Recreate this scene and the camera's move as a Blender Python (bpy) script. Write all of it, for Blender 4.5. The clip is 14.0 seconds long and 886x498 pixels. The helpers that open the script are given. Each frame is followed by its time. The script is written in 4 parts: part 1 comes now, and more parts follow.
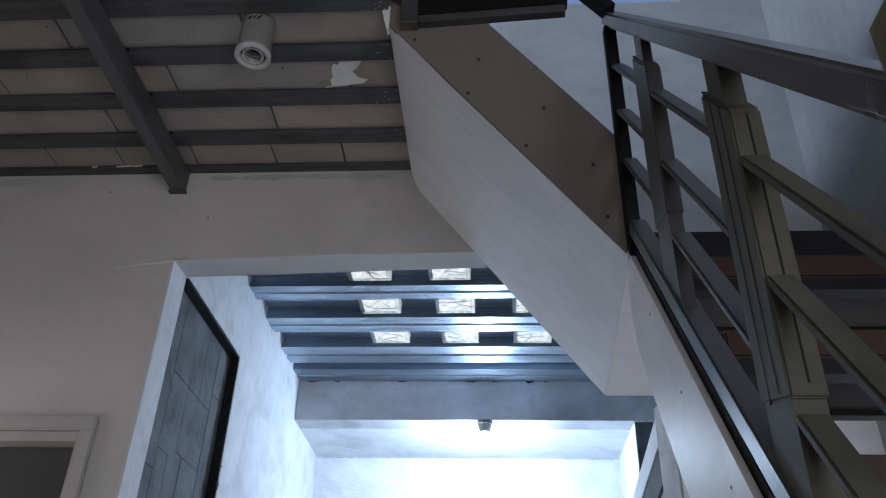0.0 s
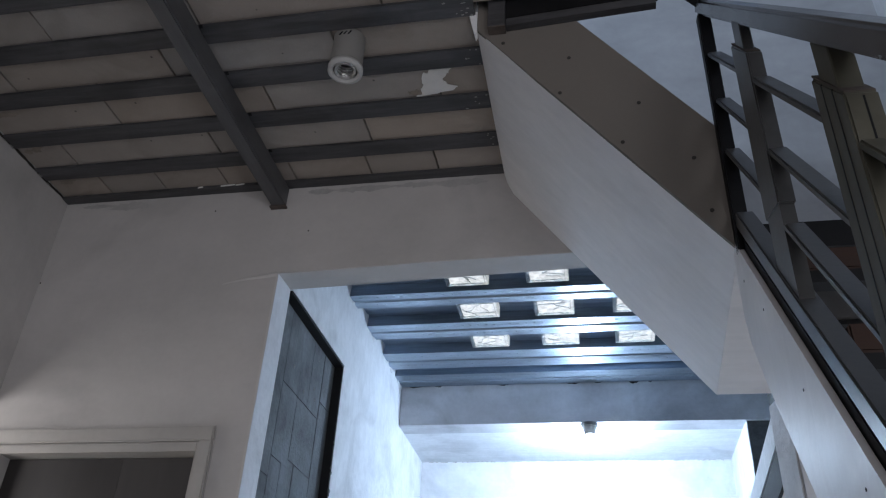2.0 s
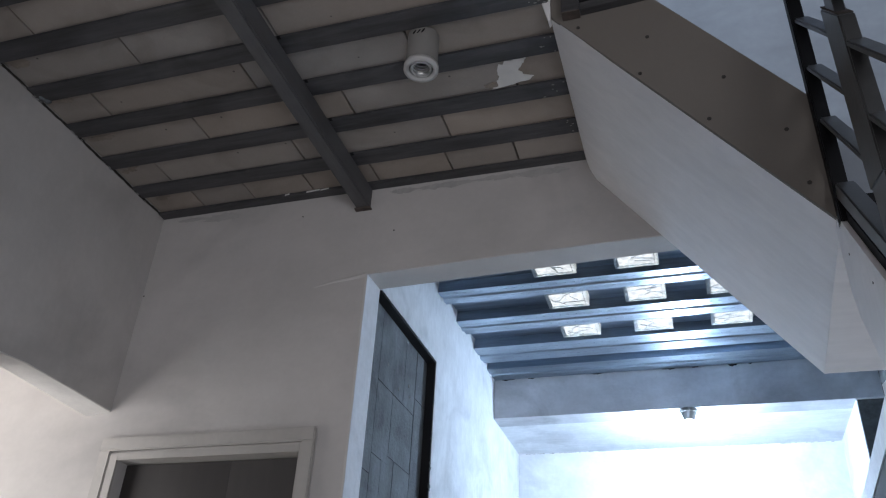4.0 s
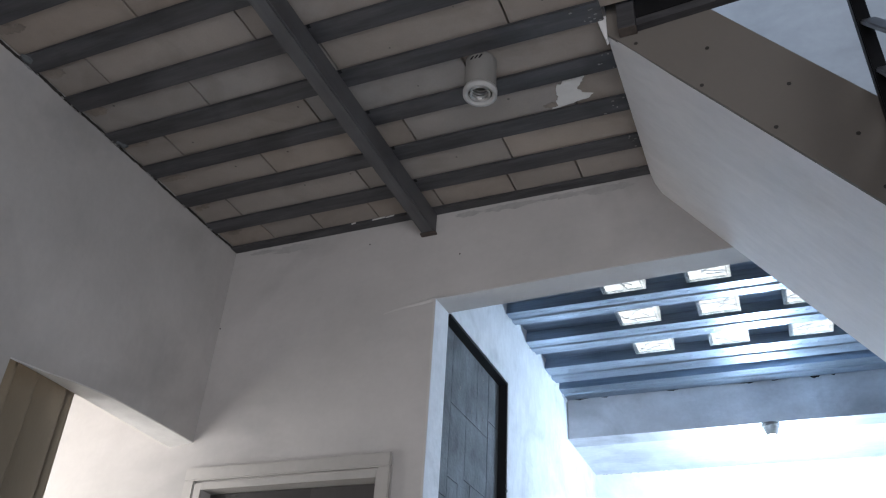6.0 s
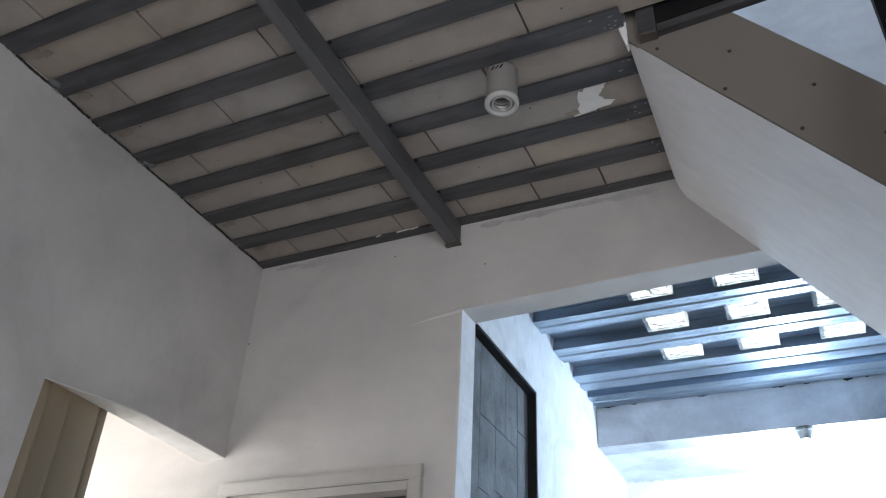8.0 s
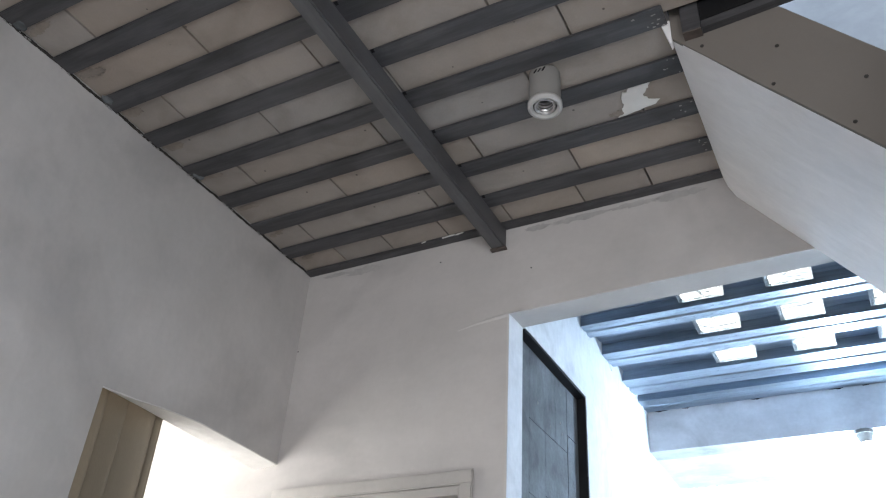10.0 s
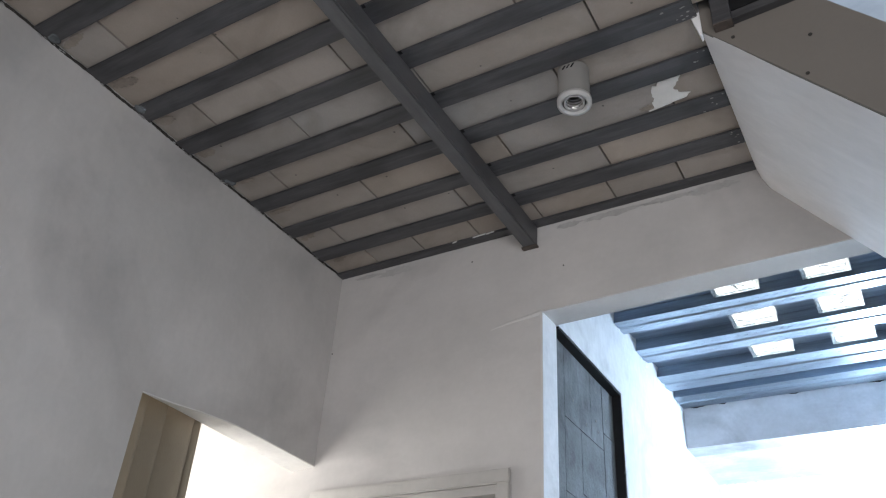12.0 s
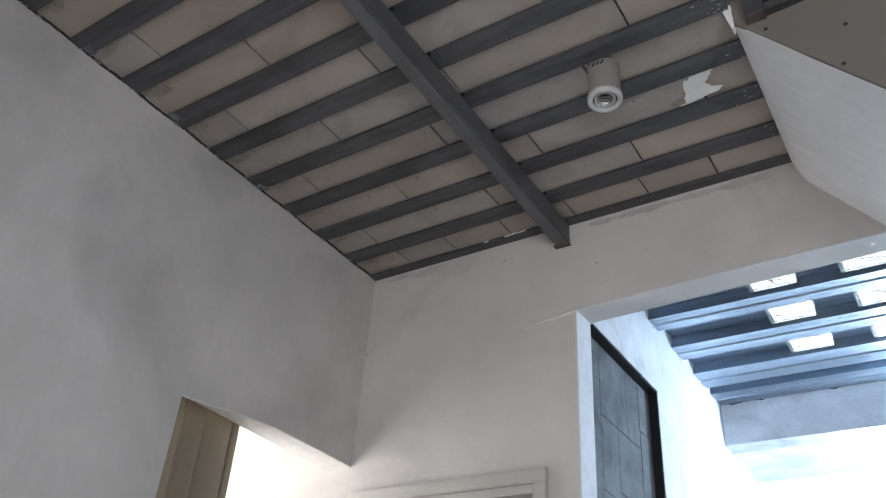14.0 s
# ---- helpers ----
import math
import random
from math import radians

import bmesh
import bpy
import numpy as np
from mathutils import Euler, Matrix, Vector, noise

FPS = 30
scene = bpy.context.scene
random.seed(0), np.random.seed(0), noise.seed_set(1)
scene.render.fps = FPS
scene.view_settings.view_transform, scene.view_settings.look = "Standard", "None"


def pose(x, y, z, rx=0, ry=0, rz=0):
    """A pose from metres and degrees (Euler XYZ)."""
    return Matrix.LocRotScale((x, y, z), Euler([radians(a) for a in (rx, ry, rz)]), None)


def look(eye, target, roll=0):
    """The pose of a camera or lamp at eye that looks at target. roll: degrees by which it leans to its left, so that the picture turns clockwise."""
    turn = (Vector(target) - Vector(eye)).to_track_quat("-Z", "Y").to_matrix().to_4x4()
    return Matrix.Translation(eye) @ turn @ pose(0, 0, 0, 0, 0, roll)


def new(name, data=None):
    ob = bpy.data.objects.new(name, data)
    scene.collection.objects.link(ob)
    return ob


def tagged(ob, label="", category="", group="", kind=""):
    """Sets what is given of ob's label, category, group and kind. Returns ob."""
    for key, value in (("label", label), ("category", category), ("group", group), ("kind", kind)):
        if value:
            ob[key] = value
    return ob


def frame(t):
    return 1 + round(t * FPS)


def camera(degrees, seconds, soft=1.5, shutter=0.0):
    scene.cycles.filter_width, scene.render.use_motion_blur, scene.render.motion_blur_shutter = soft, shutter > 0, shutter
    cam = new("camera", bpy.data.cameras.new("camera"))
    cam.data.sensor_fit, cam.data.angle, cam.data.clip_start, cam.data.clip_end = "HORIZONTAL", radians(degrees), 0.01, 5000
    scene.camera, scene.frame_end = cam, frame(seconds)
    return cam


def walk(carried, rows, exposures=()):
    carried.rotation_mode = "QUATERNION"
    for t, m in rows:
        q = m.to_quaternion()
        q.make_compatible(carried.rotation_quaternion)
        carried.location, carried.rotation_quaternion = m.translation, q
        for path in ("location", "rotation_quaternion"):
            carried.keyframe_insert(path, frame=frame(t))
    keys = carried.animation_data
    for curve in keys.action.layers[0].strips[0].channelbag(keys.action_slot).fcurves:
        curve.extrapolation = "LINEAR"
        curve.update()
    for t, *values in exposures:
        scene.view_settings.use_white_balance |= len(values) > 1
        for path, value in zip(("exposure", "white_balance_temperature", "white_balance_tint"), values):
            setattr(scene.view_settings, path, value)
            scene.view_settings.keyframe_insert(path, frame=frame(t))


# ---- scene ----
cam = camera(57.7, 14.0, soft=1.15)
PATH = [
    (0, (1.155, -2.42, 1.199), (1.031, -0.734, 2.268), 1.7),
    (0.5, (1.148, -2.419, 1.2), (1.014, -0.734, 2.268), 1.7),
    (1, (1.142, -2.418, 1.199), (0.929, -0.739, 2.264), 2.7),
    (1.5, (1.138, -2.424, 1.199), (0.844, -0.757, 2.265), 3.3),
    (2, (1.137, -2.424, 1.202), (0.787, -0.769, 2.269), 3.2),
    (2.5, (1.129, -2.422, 1.202), (0.707, -0.772, 2.251), 3.5),
    (3, (1.125, -2.419, 1.201), (0.645, -0.777, 2.238), 3.6),
    (5.5, (1.124, -2.444, 1.203), (0.476, -0.887, 2.278), 3.4),
    (6, (1.124, -2.445, 1.199), (0.431, -0.91, 2.279), 3.7),
    (6.5, (1.117, -2.448, 1.2), (0.411, -0.917, 2.276), 3.5),
    (7, (1.115, -2.448, 1.196), (0.409, -0.921, 2.277), 3.2),
    (7.5, (1.112, -2.454, 1.197), (0.389, -0.939, 2.284), 3.2),
    (8, (1.116, -2.454, 1.198), (0.377, -0.954, 2.296), 3.3),
    (8.5, (1.106, -2.445, 1.202), (0.352, -0.964, 2.313), 3.4),
    (9, (1.111, -2.453, 1.194), (0.33, -0.986, 2.305), 3.7),
    (11.5, (1.103, -2.457, 1.189), (0.22, -1.042, 2.292), 4.3),
    (12, (1.099, -2.462, 1.188), (0.205, -1.053, 2.29), 4.2),
    (12.5, (1.098, -2.47, 1.185), (0.184, -1.073, 2.287), 4.3),
    (13, (1.094, -2.47, 1.189), (0.164, -1.081, 2.287), 4.3),
    (13.5, (1.094, -2.469, 1.187), (0.15, -1.09, 2.285), 4.4),
    (14, (1.094, -2.471, 1.188), (0.136, -1.099, 2.284), 4.5),
]
EXPOSURES = [(0, -0.01, 6180, 12), (3, 0.04, 6180, 12), (5.5, 0.46, 6200, 11), (7.5, 0.70, 6300, 10), (8.0, 0.78, 6300, 9), (8.5, 0.98, 6300, 9), (9, 1.18, 6300, 9), (11.5, 1.08, 6350, 9), (14, 1.04, 6350, 9)]
walk(cam, [(t, look(eye, target, roll)) for t, eye, target, roll in PATH], EXPOSURES)

# ---- world and lights ----
world = bpy.data.worlds.new("sky_world")
scene.world = world
world.use_nodes = True
wn = world.node_tree.nodes
sky = wn.new("ShaderNodeTexSky")
sky.sky_type, sky.sun_disc = "NISHITA", False
sky.sun_elevation, sky.sun_rotation = radians(70), radians(270)
wn["Background"].inputs["Strength"].default_value = 0.12
world.node_tree.links.new(sky.outputs["Color"], wn["Background"].inputs["Color"])

sun = new("sun", bpy.data.lights.new("sun", "SUN"))
sun.data.energy, sun.data.angle, sun.data.color = 4.5, radians(0.5), (1.0, 0.95, 0.88)
sun.matrix_world = Euler((0, radians(-20), radians(-8))).to_matrix().to_4x4()


def area_lamp(name, eye, target, w, h, watts, color):
    lamp = new(name, bpy.data.lights.new(name, "AREA"))
    lamp.data.shape, lamp.data.size, lamp.data.size_y = "RECTANGLE", w, h
    lamp.data.energy, lamp.data.color = watts, color
    lamp.matrix_world = look(eye, target)
    return lamp


# daylight through the front opening, the upper floor window, the side room's window and from under the stairs, all out
# of view and guessed; the east lamp is an added fill
area_lamp("front_opening_daylight", (1.25, -6.17, 1.3), (0.75, -1.5, 0.0), 1.9, 1.9, 40, (0.98, 0.97, 1.0))
area_lamp("east_fill", (2.18, -3.2, 1.5), (-0.3, 0.2, 2.2), 0.7, 1.1, 12, (0.98, 0.98, 1.0))
area_lamp("upper_window_daylight", (-0.97, -1.5, 3.62), (2.3, -0.45, 3.55), 1.3, 0.36, 72, (0.76, 0.86, 1.0))
area_lamp("understair_unseen_daylight", (2.36, -0.40, 1.4), (1.9, -0.2, 1.9), 0.4, 0.5, 2.2, (0.92, 0.95, 1.0))
area_lamp("side_window_daylight", (-2.27, -0.95, 1.5), (-1.3, -0.2, 1.6), 1.2, 1.3, 31, (1.0, 0.97, 0.94))
bulb_light = new("bulb_light", bpy.data.lights.new("bulb_light", "POINT"))
bulb_light.data.energy, bulb_light.data.color, bulb_light.data.shadow_soft_size = 43, (0.60, 0.79, 1.0), 0.05
bulb_light.location = (1.10, 1.95, 2.64)


# ---- materials ----
def mat(name, color, rough=0.8, metal=0.0, var=0.12, scale=2.0, fine=60.0, bump=0.15, tint=None, stain=0.0, streak=None, island=0.0, objvar=0.0, spec=0.5, trowel=0.0, specks=0.0, hue=False):
    """Plaster, paint, steel and wood: cloudy stains at a large scale, grain and relief at a small one."""
    m = bpy.data.materials.new(name)
    m.use_nodes = True
    nt = m.node_tree
    N, L = nt.nodes, nt.links
    b = N["Principled BSDF"]
    b.inputs["Roughness"].default_value = rough
    b.inputs["Metallic"].default_value = metal
    b.inputs["Specular IOR Level"].default_value = spec
    co = N.new("ShaderNodeTexCoord")
    mp = N.new("ShaderNodeMapping")
    if streak:
        mp.inputs["Scale"].default_value = streak
    L.new(co.outputs["Object"], mp.inputs["Vector"])
    big = N.new("ShaderNodeTexNoise")
    big.inputs["Scale"].default_value, big.inputs["Detail"].default_value, big.inputs["Roughness"].default_value = scale, 6, 0.6
    small = N.new("ShaderNodeTexNoise")
    small.inputs["Scale"].default_value, small.inputs["Detail"].default_value = fine, 4
    L.new(mp.outputs["Vector"], big.inputs["Vector"])
    L.new(mp.outputs["Vector"], small.inputs["Vector"])
    ramp = N.new("ShaderNodeValToRGB")
    ramp.color_ramp.elements[0].position, ramp.color_ramp.elements[1].position = 0.32, 0.68
    dark = tuple(c * (1 - var) for c in color)
    light = tuple(min(1, c * (1 + var)) for c in (tint or color))
    ramp.color_ramp.elements[0].color = (*dark, 1)
    ramp.color_ramp.elements[1].color = (*light, 1)
    L.new(big.outputs["Fac"], ramp.inputs["Fac"])
    mix = N.new("ShaderNodeMix")
    mix.data_type, mix.blend_type = "RGBA", "MULTIPLY"
    mix.inputs["Factor"].default_value = 1.0
    gr = N.new("ShaderNodeMapRange")
    gr.inputs["To Min"].default_value, gr.inputs["To Max"].default_value = 1 - var * 0.7, 1 + var * 0.5
    L.new(small.outputs["Fac"], gr.inputs["Value"])
    L.new(ramp.outputs["Color"], mix.inputs["A"])
    L.new(gr.outputs["Result"], mix.inputs["B"])
    out = mix.outputs["Result"]
    if stain:
        st = N.new("ShaderNodeTexNoise")
        st.inputs["Scale"].default_value, st.inputs["Detail"].default_value, st.inputs["Distortion"].default_value = scale * 0.55, 5, 1.2
        L.new(co.outputs["Object"], st.inputs["Vector"])
        sr = N.new("ShaderNodeMapRange")
        sr.inputs["From Min"].default_value, sr.inputs["From Max"].default_value = 0.52, 0.66
        sr.inputs["To Min"].default_value, sr.inputs["To Max"].default_value = 1.0, 1.0 - stain
        L.new(st.outputs["Fac"], sr.inputs["Value"])
        m2 = N.new("ShaderNodeMix")
        m2.data_type, m2.blend_type = "RGBA", "MULTIPLY"
        m2.inputs["Factor"].default_value = 1.0
        L.new(out, m2.inputs["A"])
        L.new(sr.outputs["Result"], m2.inputs["B"])
        out = m2.outputs["Result"]
    if island or objvar:
        src = N.new("ShaderNodeNewGeometry").outputs["Random Per Island"] if island else N.new("ShaderNodeObjectInfo").outputs["Random"]
        ir = N.new("ShaderNodeMapRange")
        k = island or objvar
        ir.inputs["To Min"].default_value, ir.inputs["To Max"].default_value = 1 - k, 1 + k
        L.new(src, ir.inputs["Value"])
        if hue:
            hr = N.new("ShaderNodeValToRGB")
            hr.color_ramp.elements[0].color = (0.93, 0.96, 1.0, 1)
            hr.color_ramp.elements[1].color = (1.10, 1.03, 0.96, 1)
            wn2 = N.new("ShaderNodeTexWhiteNoise")
            wn2.noise_dimensions = "1D"
            L.new(src, wn2.inputs["W"])
            L.new(wn2.outputs["Value"], hr.inputs["Fac"])
            mh = N.new("ShaderNodeMix")
            mh.data_type, mh.blend_type = "RGBA", "MULTIPLY"
            mh.inputs["Factor"].default_value = 1.0
            L.new(out, mh.inputs["A"])
            L.new(hr.outputs["Color"], mh.inputs["B"])
            out = mh.outputs["Result"]
        m3 = N.new("ShaderNodeMix")
        m3.data_type, m3.blend_type = "RGBA", "MULTIPLY"
        m3.inputs["Factor"].default_value = 1.0
        L.new(out, m3.inputs["A"])
        L.new(ir.outputs["Result"], m3.inputs["B"])
        out = m3.outputs["Result"]
    tw = None
    if trowel:
        mt = N.new("ShaderNodeMapping")
        mt.inputs["Rotation"].default_value = (0.5, 0.7, 0.4)
        mt.inputs["Scale"].default_value = (1.2, 9.0, 3.0)
        L.new(co.outputs["Object"], mt.inputs["Vector"])
        tw = N.new("ShaderNodeTexNoise")
        tw.inputs["Scale"].default_value, tw.inputs["Detail"].default_value, tw.inputs["Distortion"].default_value = 3.0, 7, 0.8
        L.new(mt.outputs["Vector"], tw.inputs["Vector"])
        tr = N.new("ShaderNodeMapRange")
        tr.inputs["From Min"].default_value, tr.inputs["From Max"].default_value = 0.3, 0.7
        tr.inputs["To Min"].default_value, tr.inputs["To Max"].default_value = 1 - trowel, 1 + trowel
        L.new(tw.outputs["Fac"], tr.inputs["Value"])
        m4 = N.new("ShaderNodeMix")
        m4.data_type, m4.blend_type = "RGBA", "MULTIPLY"
        m4.inputs["Factor"].default_value = 1.0
        L.new(out, m4.inputs["A"])
        L.new(tr.outputs["Result"], m4.inputs["B"])
        out = m4.outputs["Result"]
    if specks:
        vo = N.new("ShaderNodeTexVoronoi")
        vo.inputs["Scale"].default_value = 11.0
        L.new(co.outputs["Object"], vo.inputs["Vector"])
        vr = N.new("ShaderNodeMapRange")
        vr.inputs["From Min"].default_value, vr.inputs["From Max"].default_value = 0.035, 0.055
        vr.inputs["To Min"].default_value, vr.inputs["To Max"].default_value = 1 - specks, 1.0
        L.new(vo.outputs["Distance"], vr.inputs["Value"])
        m5 = N.new("ShaderNodeMix")
        m5.data_type, m5.blend_type = "RGBA", "MULTIPLY"
        m5.inputs["Factor"].default_value = 1.0
        L.new(out, m5.inputs["A"])
        L.new(vr.outputs["Result"], m5.inputs["B"])
        out = m5.outputs["Result"]
    L.new(out, b.inputs["Base Color"])
    rr = N.new("ShaderNodeMapRange")
    rr.inputs["To Min"].default_value, rr.inputs["To Max"].default_value = max(0.02, rough - 0.12), min(1, rough + 0.12)
    L.new(big.outputs["Fac"], rr.inputs["Value"])
    L.new(rr.outputs["Result"], b.inputs["Roughness"])
    if bump:
        bp = N.new("ShaderNodeBump")
        bp.inputs["Strength"].default_value, bp.inputs["Distance"].default_value = bump, 0.004
        add = N.new("ShaderNodeMath")
        add.operation = "ADD"
        L.new(big.outputs["Fac"], add.inputs[0])
        L.new(small.outputs["Fac"], add.inputs[1])
        height = add.outputs["Value"]
        if tw:
            ad2 = N.new("ShaderNodeMath")
            ad2.operation = "ADD"
            L.new(height, ad2.inputs[0])
            L.new(tw.outputs["Fac"], ad2.inputs[1])
            height = ad2.outputs["Value"]
        L.new(height, bp.inputs["Height"])
        L.new(bp.outputs["Normal"], b.inputs["Normal"])
    return m


M_PLASTER = mat("cement_skim_plaster", (0.50, 0.475, 0.45), 0.85, var=0.07, scale=1.6, fine=45, bump=0.1, tint=(0.54, 0.51, 0.485), stain=0.2, trowel=0.022)
M_WHITE = mat("white_plaster", (0.76, 0.775, 0.80), 0.75, var=0.08, scale=5, fine=40, bump=0.5, stain=0.14, trowel=0.045)
# darker and bluer than the plaster: sky tint and dimness sit in this colour
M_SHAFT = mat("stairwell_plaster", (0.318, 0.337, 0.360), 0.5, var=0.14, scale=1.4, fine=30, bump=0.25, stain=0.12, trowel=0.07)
M_CREAM = mat("cream_plaster", (0.78, 0.75, 0.70), 0.8, var=0.03, scale=2, fine=40, bump=0.05)
M_SOFFIT = mat("white_skimmed_board", (0.88, 0.855, 0.84), 0.5, var=0.04, scale=3, fine=30, bump=0.25, stain=0.06, trowel=0.035)
M_TAN = mat("fibre_cement_board", (0.172, 0.152, 0.130), 0.85, var=0.05, scale=2, fine=90, bump=0.05)
M_STEEL = mat("grey_primed_steel", (0.062, 0.060, 0.063), 0.5, var=0.35, scale=5, fine=30, bump=0.12, stain=0.35, streak=(0.7, 7, 7), trowel=0.2)
M_BEAM = mat("mid_grey_primed_steel", (0.088, 0.086, 0.088), 0.5, var=0.2, scale=5, fine=40, bump=0.1, stain=0.2, streak=(7, 0.7, 7))
M_RAIL = mat("grey_painted_steel_tube", (0.064, 0.063, 0.062), 0.36, var=0.2, scale=8, fine=60, bump=0.08)
M_HANDRAIL = mat("glossy_grey_steel_tube", (0.16, 0.162, 0.17), 0.24, metal=0.6, var=0.25, scale=7, fine=60, bump=0.06, stain=0.2)
M_PAN = mat("dull_board_underside", (0.055, 0.049, 0.045), 0.9, var=0.15, scale=6, fine=60, bump=0.15)
M_OLIVE = mat("dusty_olive_steel_profile", (0.076, 0.070, 0.050), 0.72, var=0.2, scale=7, fine=70, bump=0.12, stain=0.2)
M_NEWEL = mat("dusty_yellow_olive_paint", (0.15, 0.132, 0.078), 0.75, var=0.35, scale=14, fine=60, bump=0.3, stain=0.3)
# darker than the steel's paint to hold its shade; also draws shaded notches and gaps
M_BLACK = mat("black_steel_and_shade", (0.011, 0.011, 0.012), 0.55, var=0.3, scale=6, fine=50, bump=0.08, spec=0.2)
M_BLOCK = mat("lightweight_concrete_block", (0.31, 0.275, 0.245), 0.9, var=0.08, scale=5, fine=120, bump=0.2, stain=0.16, island=0.09, specks=0.6, hue=True)
M_GREYBLOCK = mat("grey_concrete_block", (0.138, 0.150, 0.158), 0.85, var=0.32, scale=6, fine=70, bump=0.7, stain=0.35, objvar=0.06, trowel=0.12)
M_MORTAR = mat("grey_mortar", (0.07, 0.075, 0.08), 0.95, var=0.2, scale=8, fine=90, bump=0.3)
M_DECK = mat("galvanised_steel_deck", (0.365, 0.43, 0.505), 0.33, metal=0.92, var=0.22, scale=5, fine=40, bump=0.06, streak=(0.25, 3, 3))
# slightly darker and less metallic than the deck's ribs
M_FLUTE = mat("dull_dark_steel_flute", (0.33, 0.38, 0.45), 0.33, metal=0.75, var=0.3, scale=5, fine=40, bump=0.08, streak=(0.2, 4, 4))
M_STAIN = mat("brown_block_stain", (0.255, 0.215, 0.182), 0.95, var=0.2, scale=10, fine=80, bump=0.1)
M_CONCRETE = mat("grey_concrete", (0.56, 0.57, 0.60), 0.85, var=0.15, scale=3.5, fine=50, bump=0.35, stain=0.28, trowel=0.06)
M_RAW = mat("raw_dark_concrete", (0.12, 0.13, 0.135), 0.95, var=0.4, scale=12, fine=60, bump=0.8)
M_WOOD = mat("brown_stained_tread", (0.030, 0.0105, 0.004), 0.7, var=0.25, scale=3, fine=40, bump=0.1, streak=(1, 8, 8))
M_FRAME = mat("beige_door_frame_paint", (0.44, 0.415, 0.385), 0.55, var=0.06, scale=5, fine=40, bump=0.08)
M_DARKROOM = mat("dark_room_plaster", (0.22, 0.20, 0.20), 0.85, var=0.08, scale=2, fine=40, bump=0.1)
M_CURTAIN = mat("beige_curtain_fabric", (0.33, 0.28, 0.212), 0.9, var=0.08, scale=4, fine=300, bump=0.2, streak=(1, 1, 0.2))
M_FLOOR = mat("cement_floor", (0.58, 0.565, 0.545), 0.7, var=0.12, scale=2, fine=50, bump=0.15)
M_LAMPWHITE = mat("white_lamp_plastic", (0.47, 0.455, 0.435), 0.4, var=0.02, scale=4, fine=30, bump=0.0)
# darker copy of the lamp plastic: the housing's shade is in the colour
M_HOUSING = mat("shaded_lamp_housing", (0.245, 0.232, 0.216), 0.7, var=0.04, scale=6, fine=40, bump=0.0)
M_CHROME = mat("threaded_metal", (0.62, 0.60, 0.58), 0.34, metal=1.0, var=0.05, scale=20, fine=60, bump=0.0)
# white filler; also whitens the lit underside of the side opening
M_FILL = mat("white_filler_and_lit_plaster", (0.70, 0.68, 0.65), 0.8, var=0.06, scale=14, fine=80, bump=0.3)
M_CEMENT = mat("dull_cement_mortar", (0.30, 0.29, 0.275), 0.95, var=0.15, scale=9, fine=70, bump=0.4)
M_LEAF = mat("dark_brown_door", (0.030, 0.026, 0.025), 0.5, var=0.12, scale=3, fine=40, bump=0.05, streak=(8, 8, 0.8))
M_LEAF2 = mat("greyish_brown_door", (0.050, 0.045, 0.043), 0.5, var=0.12, scale=3, fine=40, bump=0.05, streak=(8, 8, 0.8))
# paler than the wall plaster, to carry light on undersides, crests and edges
M_PALE = mat("pale_and_lit_plaster", (0.56, 0.535, 0.51), 0.85, var=0.06, scale=6, fine=50, bump=0.2)
M_GAP = mat("dark_gap_shade", (0.035, 0.030, 0.026), 0.95, var=0.3, scale=20, fine=90, bump=0.0)
M_CRACK = mat("crack_shadow_grey", (0.40, 0.38, 0.36), 0.95, var=0.2, scale=20, fine=90, bump=0.0)
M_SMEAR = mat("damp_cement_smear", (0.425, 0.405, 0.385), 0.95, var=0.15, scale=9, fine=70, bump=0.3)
M_SCREW = mat("dark_screw_head", (0.05, 0.045, 0.04), 0.5, metal=0.5, var=0.1, scale=30, fine=90, bump=0.0)
M_RUST = mat("rust_primer", (0.085, 0.066, 0.056), 0.8, var=0.3, scale=20, fine=90, bump=0.2)


def glass_mat(name, thin):
    """Thick moulded glass that lets daylight through; thin: how much of it."""
    m = bpy.data.materials.new(name)
    m.use_nodes = True
    N, L = m.node_tree.nodes, m.node_tree.links
    b = N["Principled BSDF"]
    b.inputs["Base Color"].default_value = (0.93, 0.97, 0.98, 1)
    b.inputs["Roughness"].default_value = 0.25
    b.inputs["Transmission Weight"].default_value = 0.35
    tr = N.new("ShaderNodeBsdfTranslucent")
    co = N.new("ShaderNodeTexCoord")
    wave = N.new("ShaderNodeTexNoise")
    wave.inputs["Scale"].default_value, wave.inputs["Detail"].default_value, wave.inputs["Distortion"].default_value = 26.0, 1, 1.6
    L.new(co.outputs["Object"], wave.inputs["Vector"])
    ramp = N.new("ShaderNodeValToRGB")
    ramp.color_ramp.elements[0].position, ramp.color_ramp.elements[1].position = 0.40, 0.56
    ramp.color_ramp.elements[0].color = (thin * 0.78, thin * 0.82, thin * 0.82, 1)
    ramp.color_ramp.elements[1].color = (thin, thin * 1.04, thin * 1.04, 1)
    L.new(wave.outputs["Fac"], ramp.inputs["Fac"])
    L.new(ramp.outputs["Color"], tr.inputs["Color"])
    mix = N.new("ShaderNodeMixShader")
    mix.inputs["Fac"].default_value = 0.9
    L.new(b.outputs["BSDF"], mix.inputs[1])
    L.new(tr.outputs["BSDF"], mix.inputs[2])
    L.new(mix.outputs["Shader"], N["Material Output"].inputs["Surface"])
    return m


